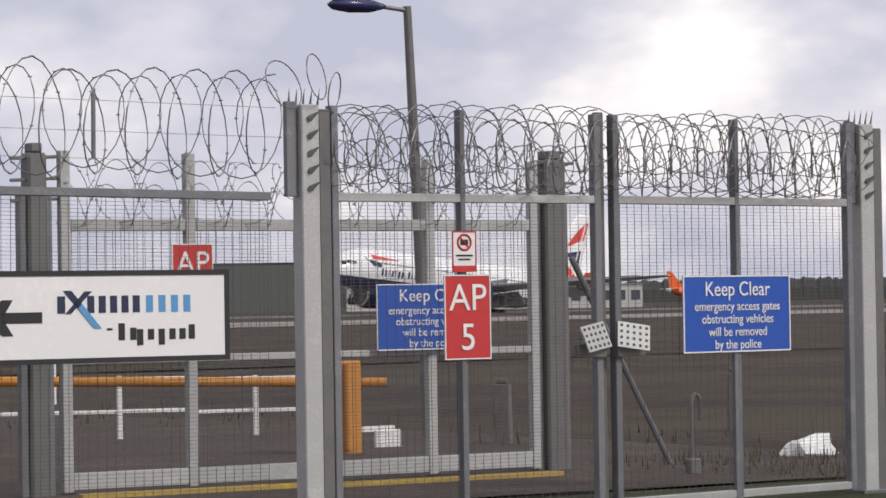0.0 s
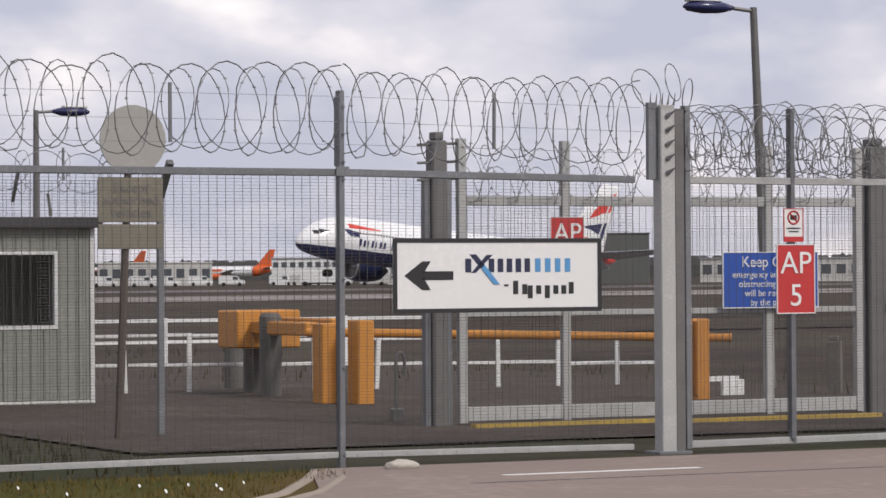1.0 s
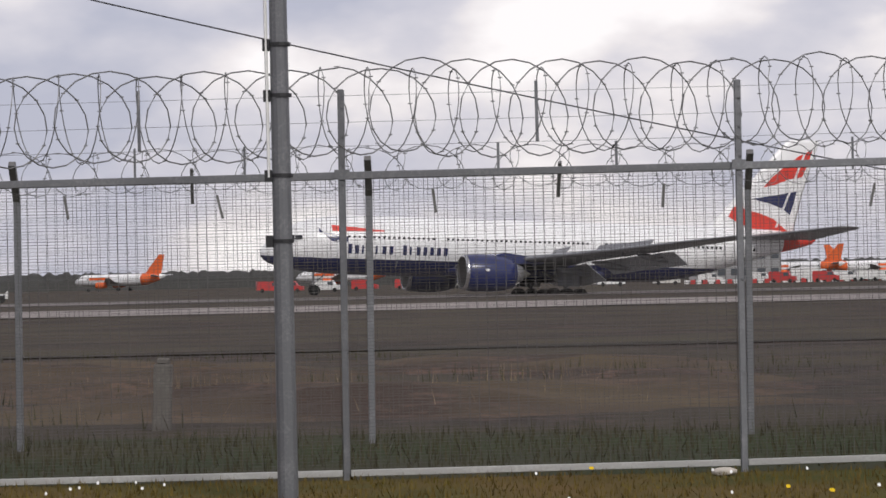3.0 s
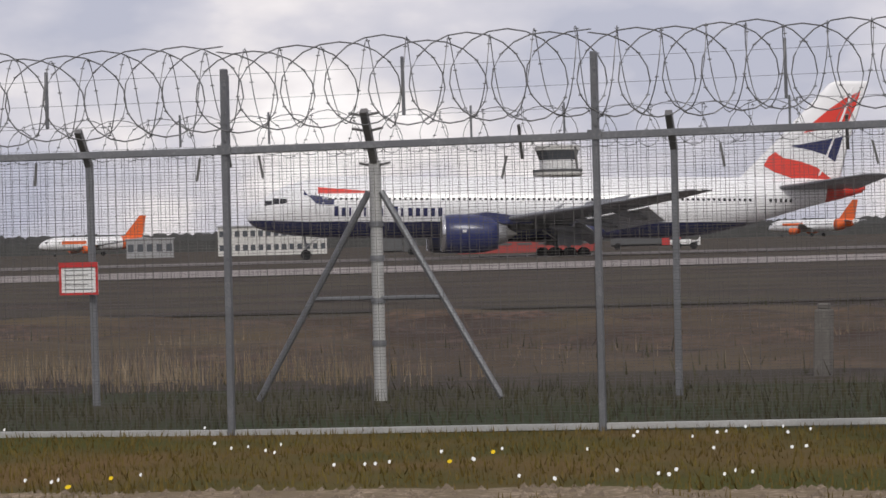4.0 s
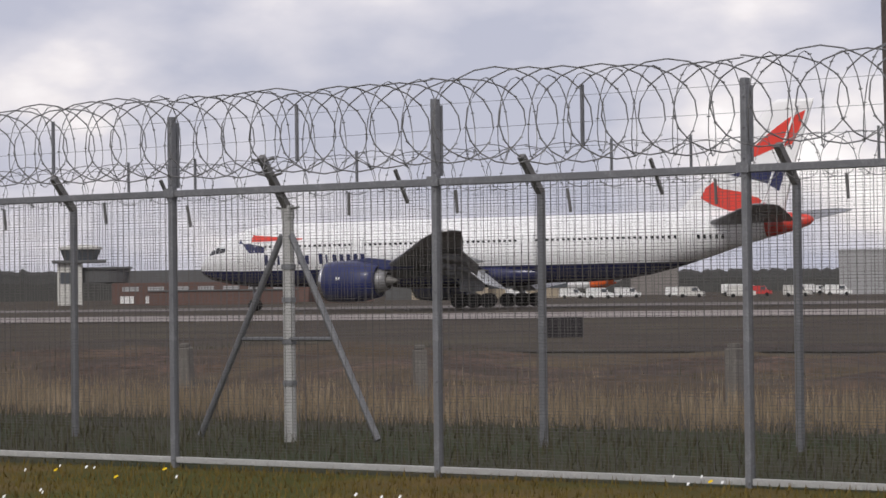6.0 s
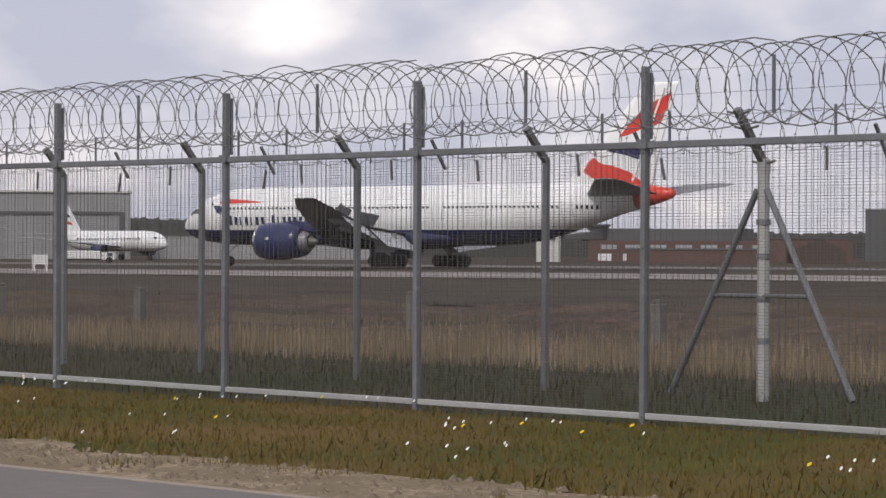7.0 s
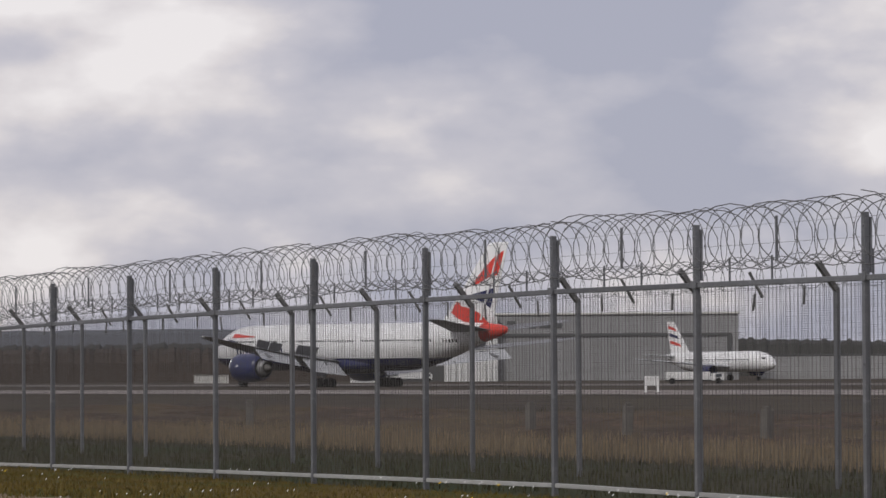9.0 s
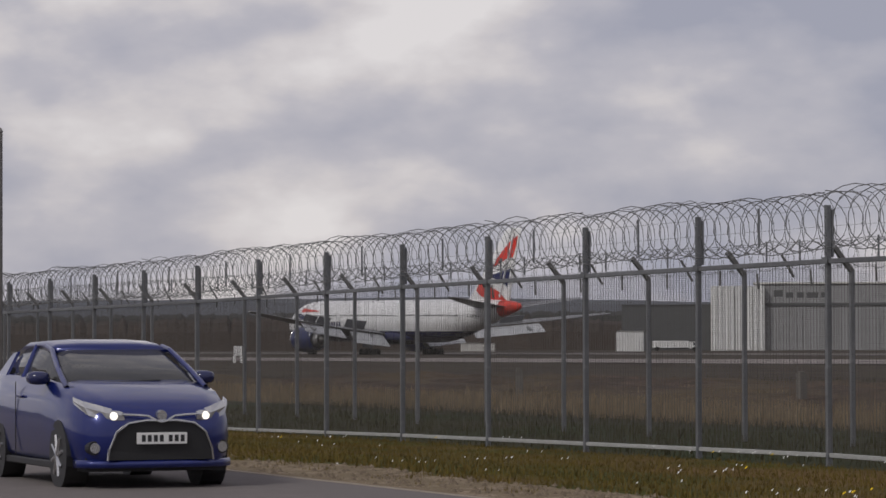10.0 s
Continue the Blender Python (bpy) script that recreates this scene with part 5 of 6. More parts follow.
def street_lamp(x, y, h, arm, label, size=1.0, lean=0.0):
    th = tagged(empty("street_lamp", pose(x, y, ground_z(x, y))), label, "street lamp", "street lamps of the airport")
    part("pole", tube((lean, 0, -0.1), (0, 0, h), 0.10 * size, 0.055 * size, 12), STEEL_DARK, th, "slim tapered steel pole")
    part("arm", tube((0, 0, h - 0.05), (arm * 0.5, 0, h), 0.03 * size, 0.03 * size, 8), STEEL_DARK, th)
    a0, a1 = sorted((arm * 0.5, arm * 0.95))
    hd = part("lantern", loft([[(arm * (0.3 + 0.7 * u), 0.17 * size * w * math.cos(a), h - 0.02 * size + 0.10 * size * w * math.sin(a)) for a in [2 * math.pi * i / 10 for i in range(10)]] for u, w in ((0, 0.35), (0.25, 0.9), (0.6, 1.0), (0.9, 0.7), (1, 0.2))]), PAINT_NAVY, th, "", True)
    part("cover", box((a0, -0.1 * size, h + 0.06 * size), (a1, 0.1 * size, h + 0.11 * size), 0.01), WHITE, hd)


street_lamp(9.94, 38.2, 5.02, 1.16, "slim dark street lamp with a pale lantern")
street_lamp(11.05, 12.1, 4.97, -1.05, "tall dark street lamp with a blue lantern", 0.85, 0.22)


# ---------------------------------------------------------------- far side of the airfield
EYE = Vector((-8.6, -20.0, 0))


def spot(az, dist):
    a = radians(az)
    return Vector((EYE.x - math.sin(a) * dist, EYE.y + math.cos(a) * dist, 0))


def facing(az, dist, turn=0.0):
    """Pose at that bearing and distance whose -y side faces the road."""
    p = spot(az, dist)
    return pose(p.x, p.y, ground_z(p.x, p.y), 0, 0, az + turn)


GREY_CLAD = mat("grey_cladding", (0.34, 0.34, 0.345), 0.6, 0.1, (0.29, 0.29, 0.295), 0.15, vary=0.05)
DARK_CLAD = mat("dark_cladding", (0.10, 0.102, 0.105), 0.7, 0, (0.085, 0.087, 0.09), 0.1)
PALE_CLAD = mat("pale_cladding", (0.62, 0.61, 0.58), 0.6, 0, (0.52, 0.51, 0.48), 0.2, vary=0.04)
BRICK_FAR = mat("dull_brick", (0.17, 0.10, 0.085), 0.9, 0, (0.12, 0.075, 0.065), 0.2)
TAN_FAR = mat("tan_render", (0.40, 0.34, 0.25), 0.85, 0, (0.33, 0.28, 0.21), 0.2)
GLAZ = mat("far_glazing", (0.09, 0.10, 0.115), 0.2)
WOODS = mat("far_woods", (0.060, 0.062, 0.060), 0.95, 0, (0.045, 0.045, 0.042), 0.012, fine=0.12)
# the hill's blue-grey is distance haze, put into its base colour
HAZED_HILL = mat("far_hill", (0.13, 0.135, 0.155), 0.95, 0, (0.11, 0.115, 0.13), 0.004)


def ridge(name, a0, a1, step, dist, hf, depth, material, rough, label, cat):
    """A wooded bank: ragged crowns in front, a slope rising behind."""
    vs, fs, n = [], [], int((a1 - a0) / step) + 1
    for i in range(n):
        az = a0 + i * step
        h = hf(az)
        j = h + rough * (noise.noise((az * 9, dist, 0)) + 0.6 * noise.noise((az * 31, dist, 4)) + 0.35 * noise.noise((az * 90, 1, 8)))
        for dd, hh in ((0, -1.5), (depth * 0.05, j * 0.55), (depth * 0.16, j * 0.85), (depth * 0.5, j), (depth, -1.5)):
            p = spot(az, dist + dd)
            vs.append((p.x, p.y, hh))
    for i in range(n - 1):
        for k in range(4):
            fs.append((5 * i + k, 5 * i + k + 1, 5 * (i + 1) + k + 1, 5 * (i + 1) + k))
    return tagged(new(name, pydata(name, vs, fs, material)), label, cat, kind="stuff")


ridge("far_woods", -70, 112, 0.06, 1250, lambda a: float(np.interp(a, (-70, -30, -10, 10, 24, 33, 45, 52, 56, 63, 66, 75, 90, 112), (9, 9, 7, 7, 8, 9, 11, 14, 16, 15, 15, 13, 12, 10))), 160, WOODS, 1.8, "dark bare woods beyond the airfield", "woods")
ridge("near_woods", 62.3, 84, 0.04, 720, lambda a: float(np.interp(a, (62.3, 64, 68, 72, 76, 84), (6.5, 7.5, 8.0, 7.0, 6.0, 5.0))), 60, mat("bare_brown_woods", (0.085, 0.066, 0.056), 0.95, 0, (0.055, 0.044, 0.038), 0.03, fine=0.3), 1.3, "bare brown woods at the end of the airfield", "woods")
ridge("far_hill", 40, 112, 0.5, 2300, lambda a: float(np.interp(a, (40, 50, 60, 66, 72, 85, 112), (6, 22, 34, 40, 38, 30, 18))), 500, HAZED_HILL, 1.5, "low hill on the horizon with blue-grey haze in its colour", "hill")


def building(name, label, az, dist, w, h, depth, material, roof=None, turn=0.0, rows=0, cols=0, strip=None, roof_h=0.3):
    th = tagged(empty(name, facing(az, dist, turn)), label, "building", "buildings across the airfield")
    part("shell", box((-w / 2, 0, -0.5), (w / 2, depth, h), 0.05), material, th)
    part("roof", box((-w / 2 - 0.2, -0.2, h + 0.002), (w / 2 + 0.2, depth + 0.2, h + roof_h), 0.05), roof or GREY_CLAD, th)
    if rows:
        wd, ht = w / cols * 0.62, h / rows * 0.42
        pane = mesh_of("window", box((-wd / 2, -0.06, -ht / 2), (wd / 2, 0.0, ht / 2)), GLAZ)
        for i in range(cols):
            for j in range(rows):
                part("window", pane, None, th, m=pose(-w / 2 + (i + 0.5) * w / cols, -0.005, (j + 0.55) * h / rows))
    if strip:
        for z0, z1, m_ in strip:
            part("band", box((-w / 2 - 0.03, -0.08, z0), (w / 2 + 0.03, -0.004, z1)), m_, th)
    return th


# hangar with ribbed sliding doors
hg = tagged(empty("hangar", facing(57.8, 650)), "large pale grey hangar with ribbed sliding doors", "hangar")
part("shell", box((-26.5, 0, -0.5), (26.5, 40, 13.9), 0.1), GREY_CLAD, hg)
part("roof", box((-26.9, -0.4, 13.91), (26.9, 40.4, 14.4), 0.1), PALE_CLAD, hg)
part("door_frame", box((-25.8, -0.5, 9.4), (25.0, -0.01, 10.0)), DARK_CLAD, hg)
part("door_jamb", box((-25.8, -0.5, -0.3), (-24.9, -0.01, 9.39)), DARK_CLAD, hg)
part("door_jamb", box((24.1, -0.5, -0.3), (25.0, -0.01, 9.39)), DARK_CLAD, hg)
leaf = mesh_of("door_leaf", (lambda bm: [put_box(bm, (-1.9 + i * 0.48, -0.22 if i % 2 else -0.12, -0.3), (-1.9 + i * 0.48 + 0.46, -0.008, 9.38)) for i in range(8)] and bm)(bmesh.new()), GREY_CLAD)
for i in range(12):
    part("door_leaf", leaf, None, hg, m=pose(-22.6 + i * 4.08, 0, 0))
for i, (x0, x1) in enumerate(((-22.5, -20.6), (-20.0, -18.4), (-17.6, -16.2), (-15.6, -13.2), (-12.6, -10.8))):
    part("logo_bar", box((x0, -0.1, 11.1 + 0.2 * (i == 0)), (x1, -0.01, 12.2 + 0.5 * (i == 0))), DARK_CLAD, hg)
an = tagged(empty("hangar_annex", facing(60.45, 648)), "bright white curtained bay beside the hangar", "hangar")
for i in range(9):
    part("curtain", box((-5.6 + i * 1.25, -0.2 - 0.25 * (i % 2), -0.4), (-5.6 + i * 1.25 + 1.14, 0.3, 13.6), 0.05), WHITE, an)
part("body", box((-5.7, 0.31, -0.4), (5.7, 30, 13.4)), PALE_CLAD, an)
building("dark_shed", "dark grey shed beside the hangar", 61.75, 660, 20, 9.6, 30, DARK_CLAD, DARK_CLAD)
building("grey_hall", "wide grey hall beyond the apron", 52.8, 700, 56, 5.2, 30, GREY_CLAD, DARK_CLAD)
building("kiosk", "small white cabin by the perimeter track", 62.45, 600, 5.4, 3.9, 3, WHITE, WHITE, roof_h=0.1)
building("low_store", "low pale store beside the runway", 65.3, 620, 7, 1.6, 3, PALE_CLAD, PALE_CLAD, roof_h=0.1)

# old round terminal with its small tower
ot = tagged(empty("round_terminal", facing(46.65, 600)), "old brick terminal with a small stepped tower", "building")
part("block", box((-2.5, 0, -0.5), (36, 30, 4.2), 0.1), BRICK_FAR, ot)
part("upper_block", loft([[(x, y, z) for x, y in ((-4, 6), (26, 6), (30, 10), (30, 24), (-4, 24))] for z in (4.21, 6.6)]), DARK_CLAD, ot)
part("drum", lathe([(0, 5.6), (2.6, 5.8), (2.61, 6.2), (3.0, 6.2), (3.01, 0.1)], 24), DARK_CLAD, ot, m=pose(-4.5, 8, 4.4, 0, -90))
part("tower_base", box((-13, 2, -0.5), (-8.2, 8, 8.2), 0.1), PALE_CLAD, ot)
part("tower_window", box((-12.4, 1.9, 4.2), (-9.2, 1.99, 6.4)), GLAZ, ot)
part("tower_deck", box((-14, 1, 8.21), (-3.5, 9, 8.8), 0.1), DARK_CLAD, ot)
part("tower_cab", loft([[(-8.5 + r * math.cos(math.pi / 4 * i), 5 + r * math.sin(math.pi / 4 * i), z) for i in range(8)] for z, r in ((8.81, 3.2), (9.4, 3.4), (10.9, 4.0))]), GLAZ, ot)
part("tower_roof", loft([[(-8.5 + r * math.cos(math.pi / 4 * i), 5 + r * math.sin(math.pi / 4 * i), z) for i in range(8)] for z, r in ((10.91, 4.3), (11.4, 4.3), (11.9, 2.0))]), PALE_CLAD, ot)
ow = mesh_of("window", box((-1.3, -0.1, 0), (1.3, 0, 1.4)), WHITE)
od = mesh_of("window", box((-1.6, -0.1, 0), (1.6, 0, 0.9)), GREY_CLAD)
for i in range(7):
    part("window", ow, None, ot, m=pose(0.5 + i * 4.9, -0.01, 0.2))
    part("upper_window", od, None, ot, m=pose(1.2 + i * 4.9, -0.01, 2.5))
building("long_shed", "low dull brick shed beside the old terminal", 43.6, 610, 34, 4.6, 20, BRICK_FAR, DARK_CLAD)
building("car_park_store", "low dark store with pale door", 50.6, 640, 9, 2.8, 6, DARK_CLAD, WHITE, roof_h=0.2)

# tan offices and blocks
building("tan_block", "tan rendered block of offices", 40.6, 680, 17, 6.2, 20, TAN_FAR, TAN_FAR)
building("office_block", "stepped pale office block with dark window bands", 39.3, 700, 22, 10.0, 25, TAN_FAR, PALE_CLAD, strip=((2.2, 3.6, GLAZ), (5.0, 6.2, GLAZ), (7.6, 8.8, GLAZ)))
building("stair_tower", "dark stair tower of an office block", 41.45, 690, 8.4, 11.6, 8, DARK_CLAD, GREY_CLAD)
building("grey_tower_block", "grey concrete tower block behind parked airliners", 36.8, 900, 14, 20, 14, mat("grey_concrete_far", (0.24, 0.22, 0.21), 0.9, 0, (0.2, 0.185, 0.175), 0.1), GREY_CLAD)
gs = tagged(empty("gable_shed", facing(42.6, 520)), "brown shed with low gable roof", "shed")
part("shell", loft([[(-4.5, y, -0.4), (4.5, y, -0.4), (4.5, y, 2.2), (0, y, 4.4), (-4.5, y, 2.2)] for y in (0, 10)]), mat("brown_sheet", (0.10, 0.075, 0.065), 0.9), gs)
building("brown_store", "long dark store by the taxiway", 44.8, 540, 26, 2.3, 8, BRICK_FAR, DARK_CLAD)
building("west_block", "grey office block beyond the runway", 32.9, 640, 10, 9.0, 12, GREY_CLAD, GREY_CLAD)
building("glass_pier", "glazed pier building with pale columns", 16.9, 560, 20, 5.2, 14, PALE_CLAD, GREY_CLAD, rows=2, cols=14)
building("pier_wing", "low grey wing of the pier", 19.2, 575, 9, 3.4, 14, GREY_CLAD, GREY_CLAD, rows=1, cols=5)

# control tower
ct = tagged(empty("control_tower", facing(11.49, 600)), "pale grey concrete control tower with dark glazed cab", "control tower")
part("shaft", box((-2.6, -2.6, -0.5), (2.6, 2.6, 13.2), 0.2), PALE_CLAD, ct)
part("deck", lathe([(0, 3.0), (0.9, 4.9), (1.5, 4.9), (1.51, 3.4)], 12), PALE_CLAD, ct, m=pose(0, 0, 13.21, 0, -90))
part("deck_band", lathe([(0, 4.95), (0.5, 4.95)], 12), DARK_CLAD, ct, m=pose(0, 0, 14.75, 0, -90))
part("neck", lathe([(0, 3.6), (1.8, 3.6)], 12), WHITE, ct, m=pose(0, 0, 15.3, 0, -90))
part("cab", lathe([(0, 3.6), (1.9, 4.3), (1.91, 0.1)], 12), GLAZ, ct, m=pose(0, 0, 17.1, 0, -90))
part("cab_roof", lathe([(0, 4.4), (0.9, 4.4), (1.1, 0.1)], 12), PALE_CLAD, ct, m=pose(0, 0, 19.02, 0, -90))
part("mast", tube((0, 0, 20.1), (0, 0, 23), 0.1, 0.05, 6), STEEL_DARK, ct)

# red fire-station sheds and trucks by the taxiway
rb = tagged(empty("red_sheds", facing(12.1, 395)), "row of low red sheds with dark roofs and pale panels", "shed")
part("wall", box((-9, 0, -0.4), (9, 8, 2.0), 0.05), mat("shed_red", (0.38, 0.045, 0.04), 0.7, 0, (0.30, 0.04, 0.035), 0.5), rb)
part("roof", box((-9.4, -0.3, 2.01), (9.4, 8.3, 3.4), 0.1), mat("slate_roof", (0.055, 0.06, 0.075), 0.8), rb)
pn = mesh_of("panel", box((-0.7, -0.06, 0), (0.7, 0, 0.55)), PALE_CLAD)
dk = mesh_of("dark_panel", box((-0.9, -0.06, 0), (0.9, 0, 0.3)), DARK_CLAD)
for i in range(7):
    part("panel", pn if i in (0, 1, 5) else dk, None, rb, m=pose(-8 + i * 2.6, -0.01, 0.95))


def truck(az, dist, w, h, cab, body, cabm, label):
    th = tagged(empty("truck", facing(az, dist)), label, "truck", "trucks across the airfield")
    part("body", box((-w / 2, 0, 0.6), (w / 2 - cab - 0.1, 2.4, h), 0.06), body, th)
    part("cab", loft([[(w / 2 - cab + x, y, z) for x, z in ((0, 0.5), (cab, 0.5), (cab, 1.5), (cab - 0.4, h * 0.9), (0, h * 0.9))] for y in (0.05, 2.35)]), cabm, th)
    part("windscreen", box((w / 2 - cab * 0.6, 0.03, h * 0.55), (w / 2 - 0.35, 0.049, h * 0.82)), GLAZ, th)
    wh = mesh_of("wheel", tube((0, 0, 0), (0, 0.3, 0), 0.45, 0.45, 12), TYRE)
    for x in (-w / 2 + 0.9, w / 2 - 0.8):
        part("wheel", wh, None, th, m=pose(x, -0.02, 0.45))
    part("chassis", box((-w / 2 + 0.1, 0.3, 0.42), (w / 2 - 0.1, 2.1, 0.598)), BLACK, th)


truck(9.85, 390, 9, 2.2, 2.4, DARK_CLAD, RED, "dark fire truck with a red cab beside the sheds")
truck(14.6, 390, 6, 2.6, 1.8, DARK_CLAD, DARK_CLAD, "dark service truck beside the sheds")
truck(9.1, 360, 3.6, 1.2, 1.0, WHITE, WHITE, "low white service vehicle")
for az, dist, w, h, lab in ((28.5, 640, 8, 2.4, "white airport service truck"), (26.7, 600, 6, 2.2, "white airport service truck"), (24.0, 560, 7, 1.9, "white airport service truck"), (56.2, 420, 8, 1.7, "low white tug on the apron"), (61.6, 600, 9, 2.0, "low white tug on the apron"), (35.2, 620, 7, 2.4, "white airport service truck"), (33.9, 640, 6, 2.2, "white airport service truck"),
                             (-6.2, 560, 7, 2.6, "white airport service truck"), (-8.7, 570, 8, 2.8, "white airport service truck"), (-16.2, 520, 7, 2.4, "white airport service truck"), (-18.2, 520, 7, 2.6, "white airport service truck"), (-23.7, 520, 9, 2.8, "white airport service truck"), (-32.5, 500, 8, 2.8, "white airport service truck")):
    truck(az, dist, w, h, 1.8, WHITE, WHITE, lab)



def van(body, label):
    """A short service van; its -y side faces the road."""
    th = tagged(empty("service_van"), label, "van", "vans parked across the airfield")
    part("body", loft([[(x, y, z) for x, z in ((-2.4, 0.35), (2.4, 0.35), (2.4, 1.05), (1.5, 1.2), (1.0, 1.95), (-2.3, 2.0), (-2.4, 1.8))] for y in (0.0, 1.9)]), body, th)
    part("side_window", box((0.25, -0.03, 1.2), (1.2, -0.004, 1.75)), GLAZ, th)
    wheel_ = mesh_of("wheel", tube((0, -0.02, 0), (0, 0.25, 0), 0.36, 0.36, 10), TYRE)
    for x in (-1.5, 1.5):
        part("wheel", wheel_, None, th, m=pose(x, 0, 0.36))
    return th


van_rng = np.random.default_rng(8)
vans = [van(WHITE, "white service van parked on the far apron"), van(RED, "red service van parked on the far apron"), van(PALE_CLAD, "pale grey service van parked on the far apron")]
placed = [False] * 3
for a0, a1, n in ((-13.5, -5.2, 26), (-27.5, -19.5, 14), (-4.5, 4.5, 12), (24, 31, 9), (33, 39.5, 10)):
    for i in range(n):
        az = a0 + (a1 - a0) * (i + van_rng.uniform(0.1, 0.9)) / n
        k = int(van_rng.choice(3, p=(0.55, 0.2, 0.25)))
        m = facing(az, van_rng.uniform(520, 600), van_rng.uniform(-12, 12))
        if placed[k]:
            copy_thing(vans[k], m)
        else:
            vans[k].matrix_basis, placed[k] = m, True

# piers and terminals seen past the gate
building("terminal", "long grey terminal with window bands", -9.6, 720, 34, 8.2, 25, GREY_CLAD, GREY_CLAD, strip=((2.8, 4.2, GLAZ), (6.0, 7.6, GLAZ)))
building("terminal_block", "grey terminal plant block", -4.8, 730, 22, 7.8, 25, GREY_CLAD, PALE_CLAD, rows=2, cols=7)
building("jetty_hall", "dark covered walkway of the terminal", -13.1, 690, 18, 8.6, 8, DARK_CLAD, GREY_CLAD)
building("stair_core", "grey stair core of the terminal", -11.85, 640, 7.0, 10.6, 8, GREY_CLAD, GREY_CLAD)
building("gate_room", "dark gate room with pale frame", -13.5, 660, 8, 4.6, 6, DARK_CLAD, PALE_CLAD)
building("apron_store", "low white apron building", -20.5, 640, 24, 4.6, 12, PALE_CLAD, PALE_CLAD, rows=1, cols=9)
building("apron_hall", "white apron building with dark windows", -23.4, 640, 16, 5.4, 12, WHITE, GREY_CLAD, rows=2, cols=9)
building("cargo_shed", "white cargo shed with dark openings", -25.8, 620, 20, 4.4, 14, WHITE, PALE_CLAD, rows=1, cols=6)
building("apron_block", "white block with dark windows on the apron", -17.3, 640, 18, 4.8, 12, PALE_CLAD, GREY_CLAD, rows=2, cols=8)
building("east_pier", "long pale pier with window row", -33.5, 620, 60, 4.6, 14, PALE_CLAD, GREY_CLAD, rows=1, cols=20)
gh = tagged(empty("grey_hall", facing(-28.9, 620)), "plain dark grey-green hall across the apron", "building")
part("shell", box((-9.6, 0, -0.6), (9.6, 30, 9.9), 0.1), mat("grey_green_sheet", (0.115, 0.12, 0.115), 0.7, 0, (0.10, 0.105, 0.10), 0.4), gh)
part("roof", box((-9.8, -0.2, 9.902), (9.8, 30.2, 10.15), 0.05), DARK_CLAD, gh)

# red and white water-filled barriers and far barrier dots
for i in range(7):
    bm = loft([[(-0.5, y, z), (0.5, y, z)] [::1] + [(0.5, -y, z), (-0.5, -y, z)] for y, z in ((-0.24, 0.0), (-0.22, 0.18), (-0.1, 0.42))])
    tagged(new("barrier_block", mesh_of("barrier_block", bm, WHITE if i % 2 == 0 else RED)), ("white" if i % 2 == 0 else "red") + " plastic traffic barrier on the field", "barrier", "plastic barriers on the field").matrix_basis = pose(10.2 + i * 1.02, 94.0 - i * 0.6, ground_z(8, 95) + 0.0, 0, 0, -30)
wb = bmesh.new()
put_box(wb, (-0.9, -0.3, 0), (0.9, 0.3, 0.24), 0.03)
tagged(new("concrete_block", mesh_of("concrete_block", wb, CONCRETE)), "long pale concrete block in the field", "block").matrix_basis = pose(5.0, 40.5, ground_z(3, 40), 0, 0, -15)
sp_w, sp_r = [], []
for i in range(120):
    az = -17.6 + i * 0.115
    p = spot(az, 560)
    (sp_w if i % 2 else sp_r).append(((p.x - 0.42, p.y, -0.3), (p.x + 0.42, p.y + 0.4, 0.42)))
tagged(new("white_barriers", bars("white_barriers", sp_w, WHITE)), "far row of white barrier blocks", "barriers", kind="stuff")
tagged(new("red_barriers", bars("red_barriers", sp_r, RED)), "far row of red barrier blocks", "barriers", kind="stuff")
mk = tagged(empty("runway_marker", facing(37.75, 101)), "dark board beside the taxiway", "marker")
part("board", box((-0.58, 0, 0.0), (0.58, 0.12, 0.66), 0.01), mat("dark_board", (0.03, 0.027, 0.03), 0.8), mk)
for az, w in ((56.85, 1.25), (69.55, 0.7)):
    mk = tagged(empty("runway_marker", facing(az, 250)), "white marker board beside the taxiway", "marker")
    part("board", box((-w / 2, 0, 0.55), (w / 2, 0.1, 1.35), 0.01), WHITE, mk)
    for s in (-1, 1):
        part("leg", box((s * w * 0.4 - 0.1, 0.0, -0.1), (s * w * 0.4 + 0.1, 0.1, 0.548)), WHITE, mk)

# parked airliners
TAILORANGE = mat("tail_orange", (0.80, 0.14, 0.02), 0.4, 0, (0.7, 0.12, 0.02), 0.3)
PARK = [(0.0, 0.04, 2.9), (0.4, 0.6, 3.0), (1.2, 1.15, 3.2), (2.8, 1.7, 3.45), (5.0, 1.97, 3.6), (24.0, 1.97, 3.6), (27.0, 1.85, 3.75), (31.0, 1.2, 4.3), (33.8, 0.35, 4.8)]


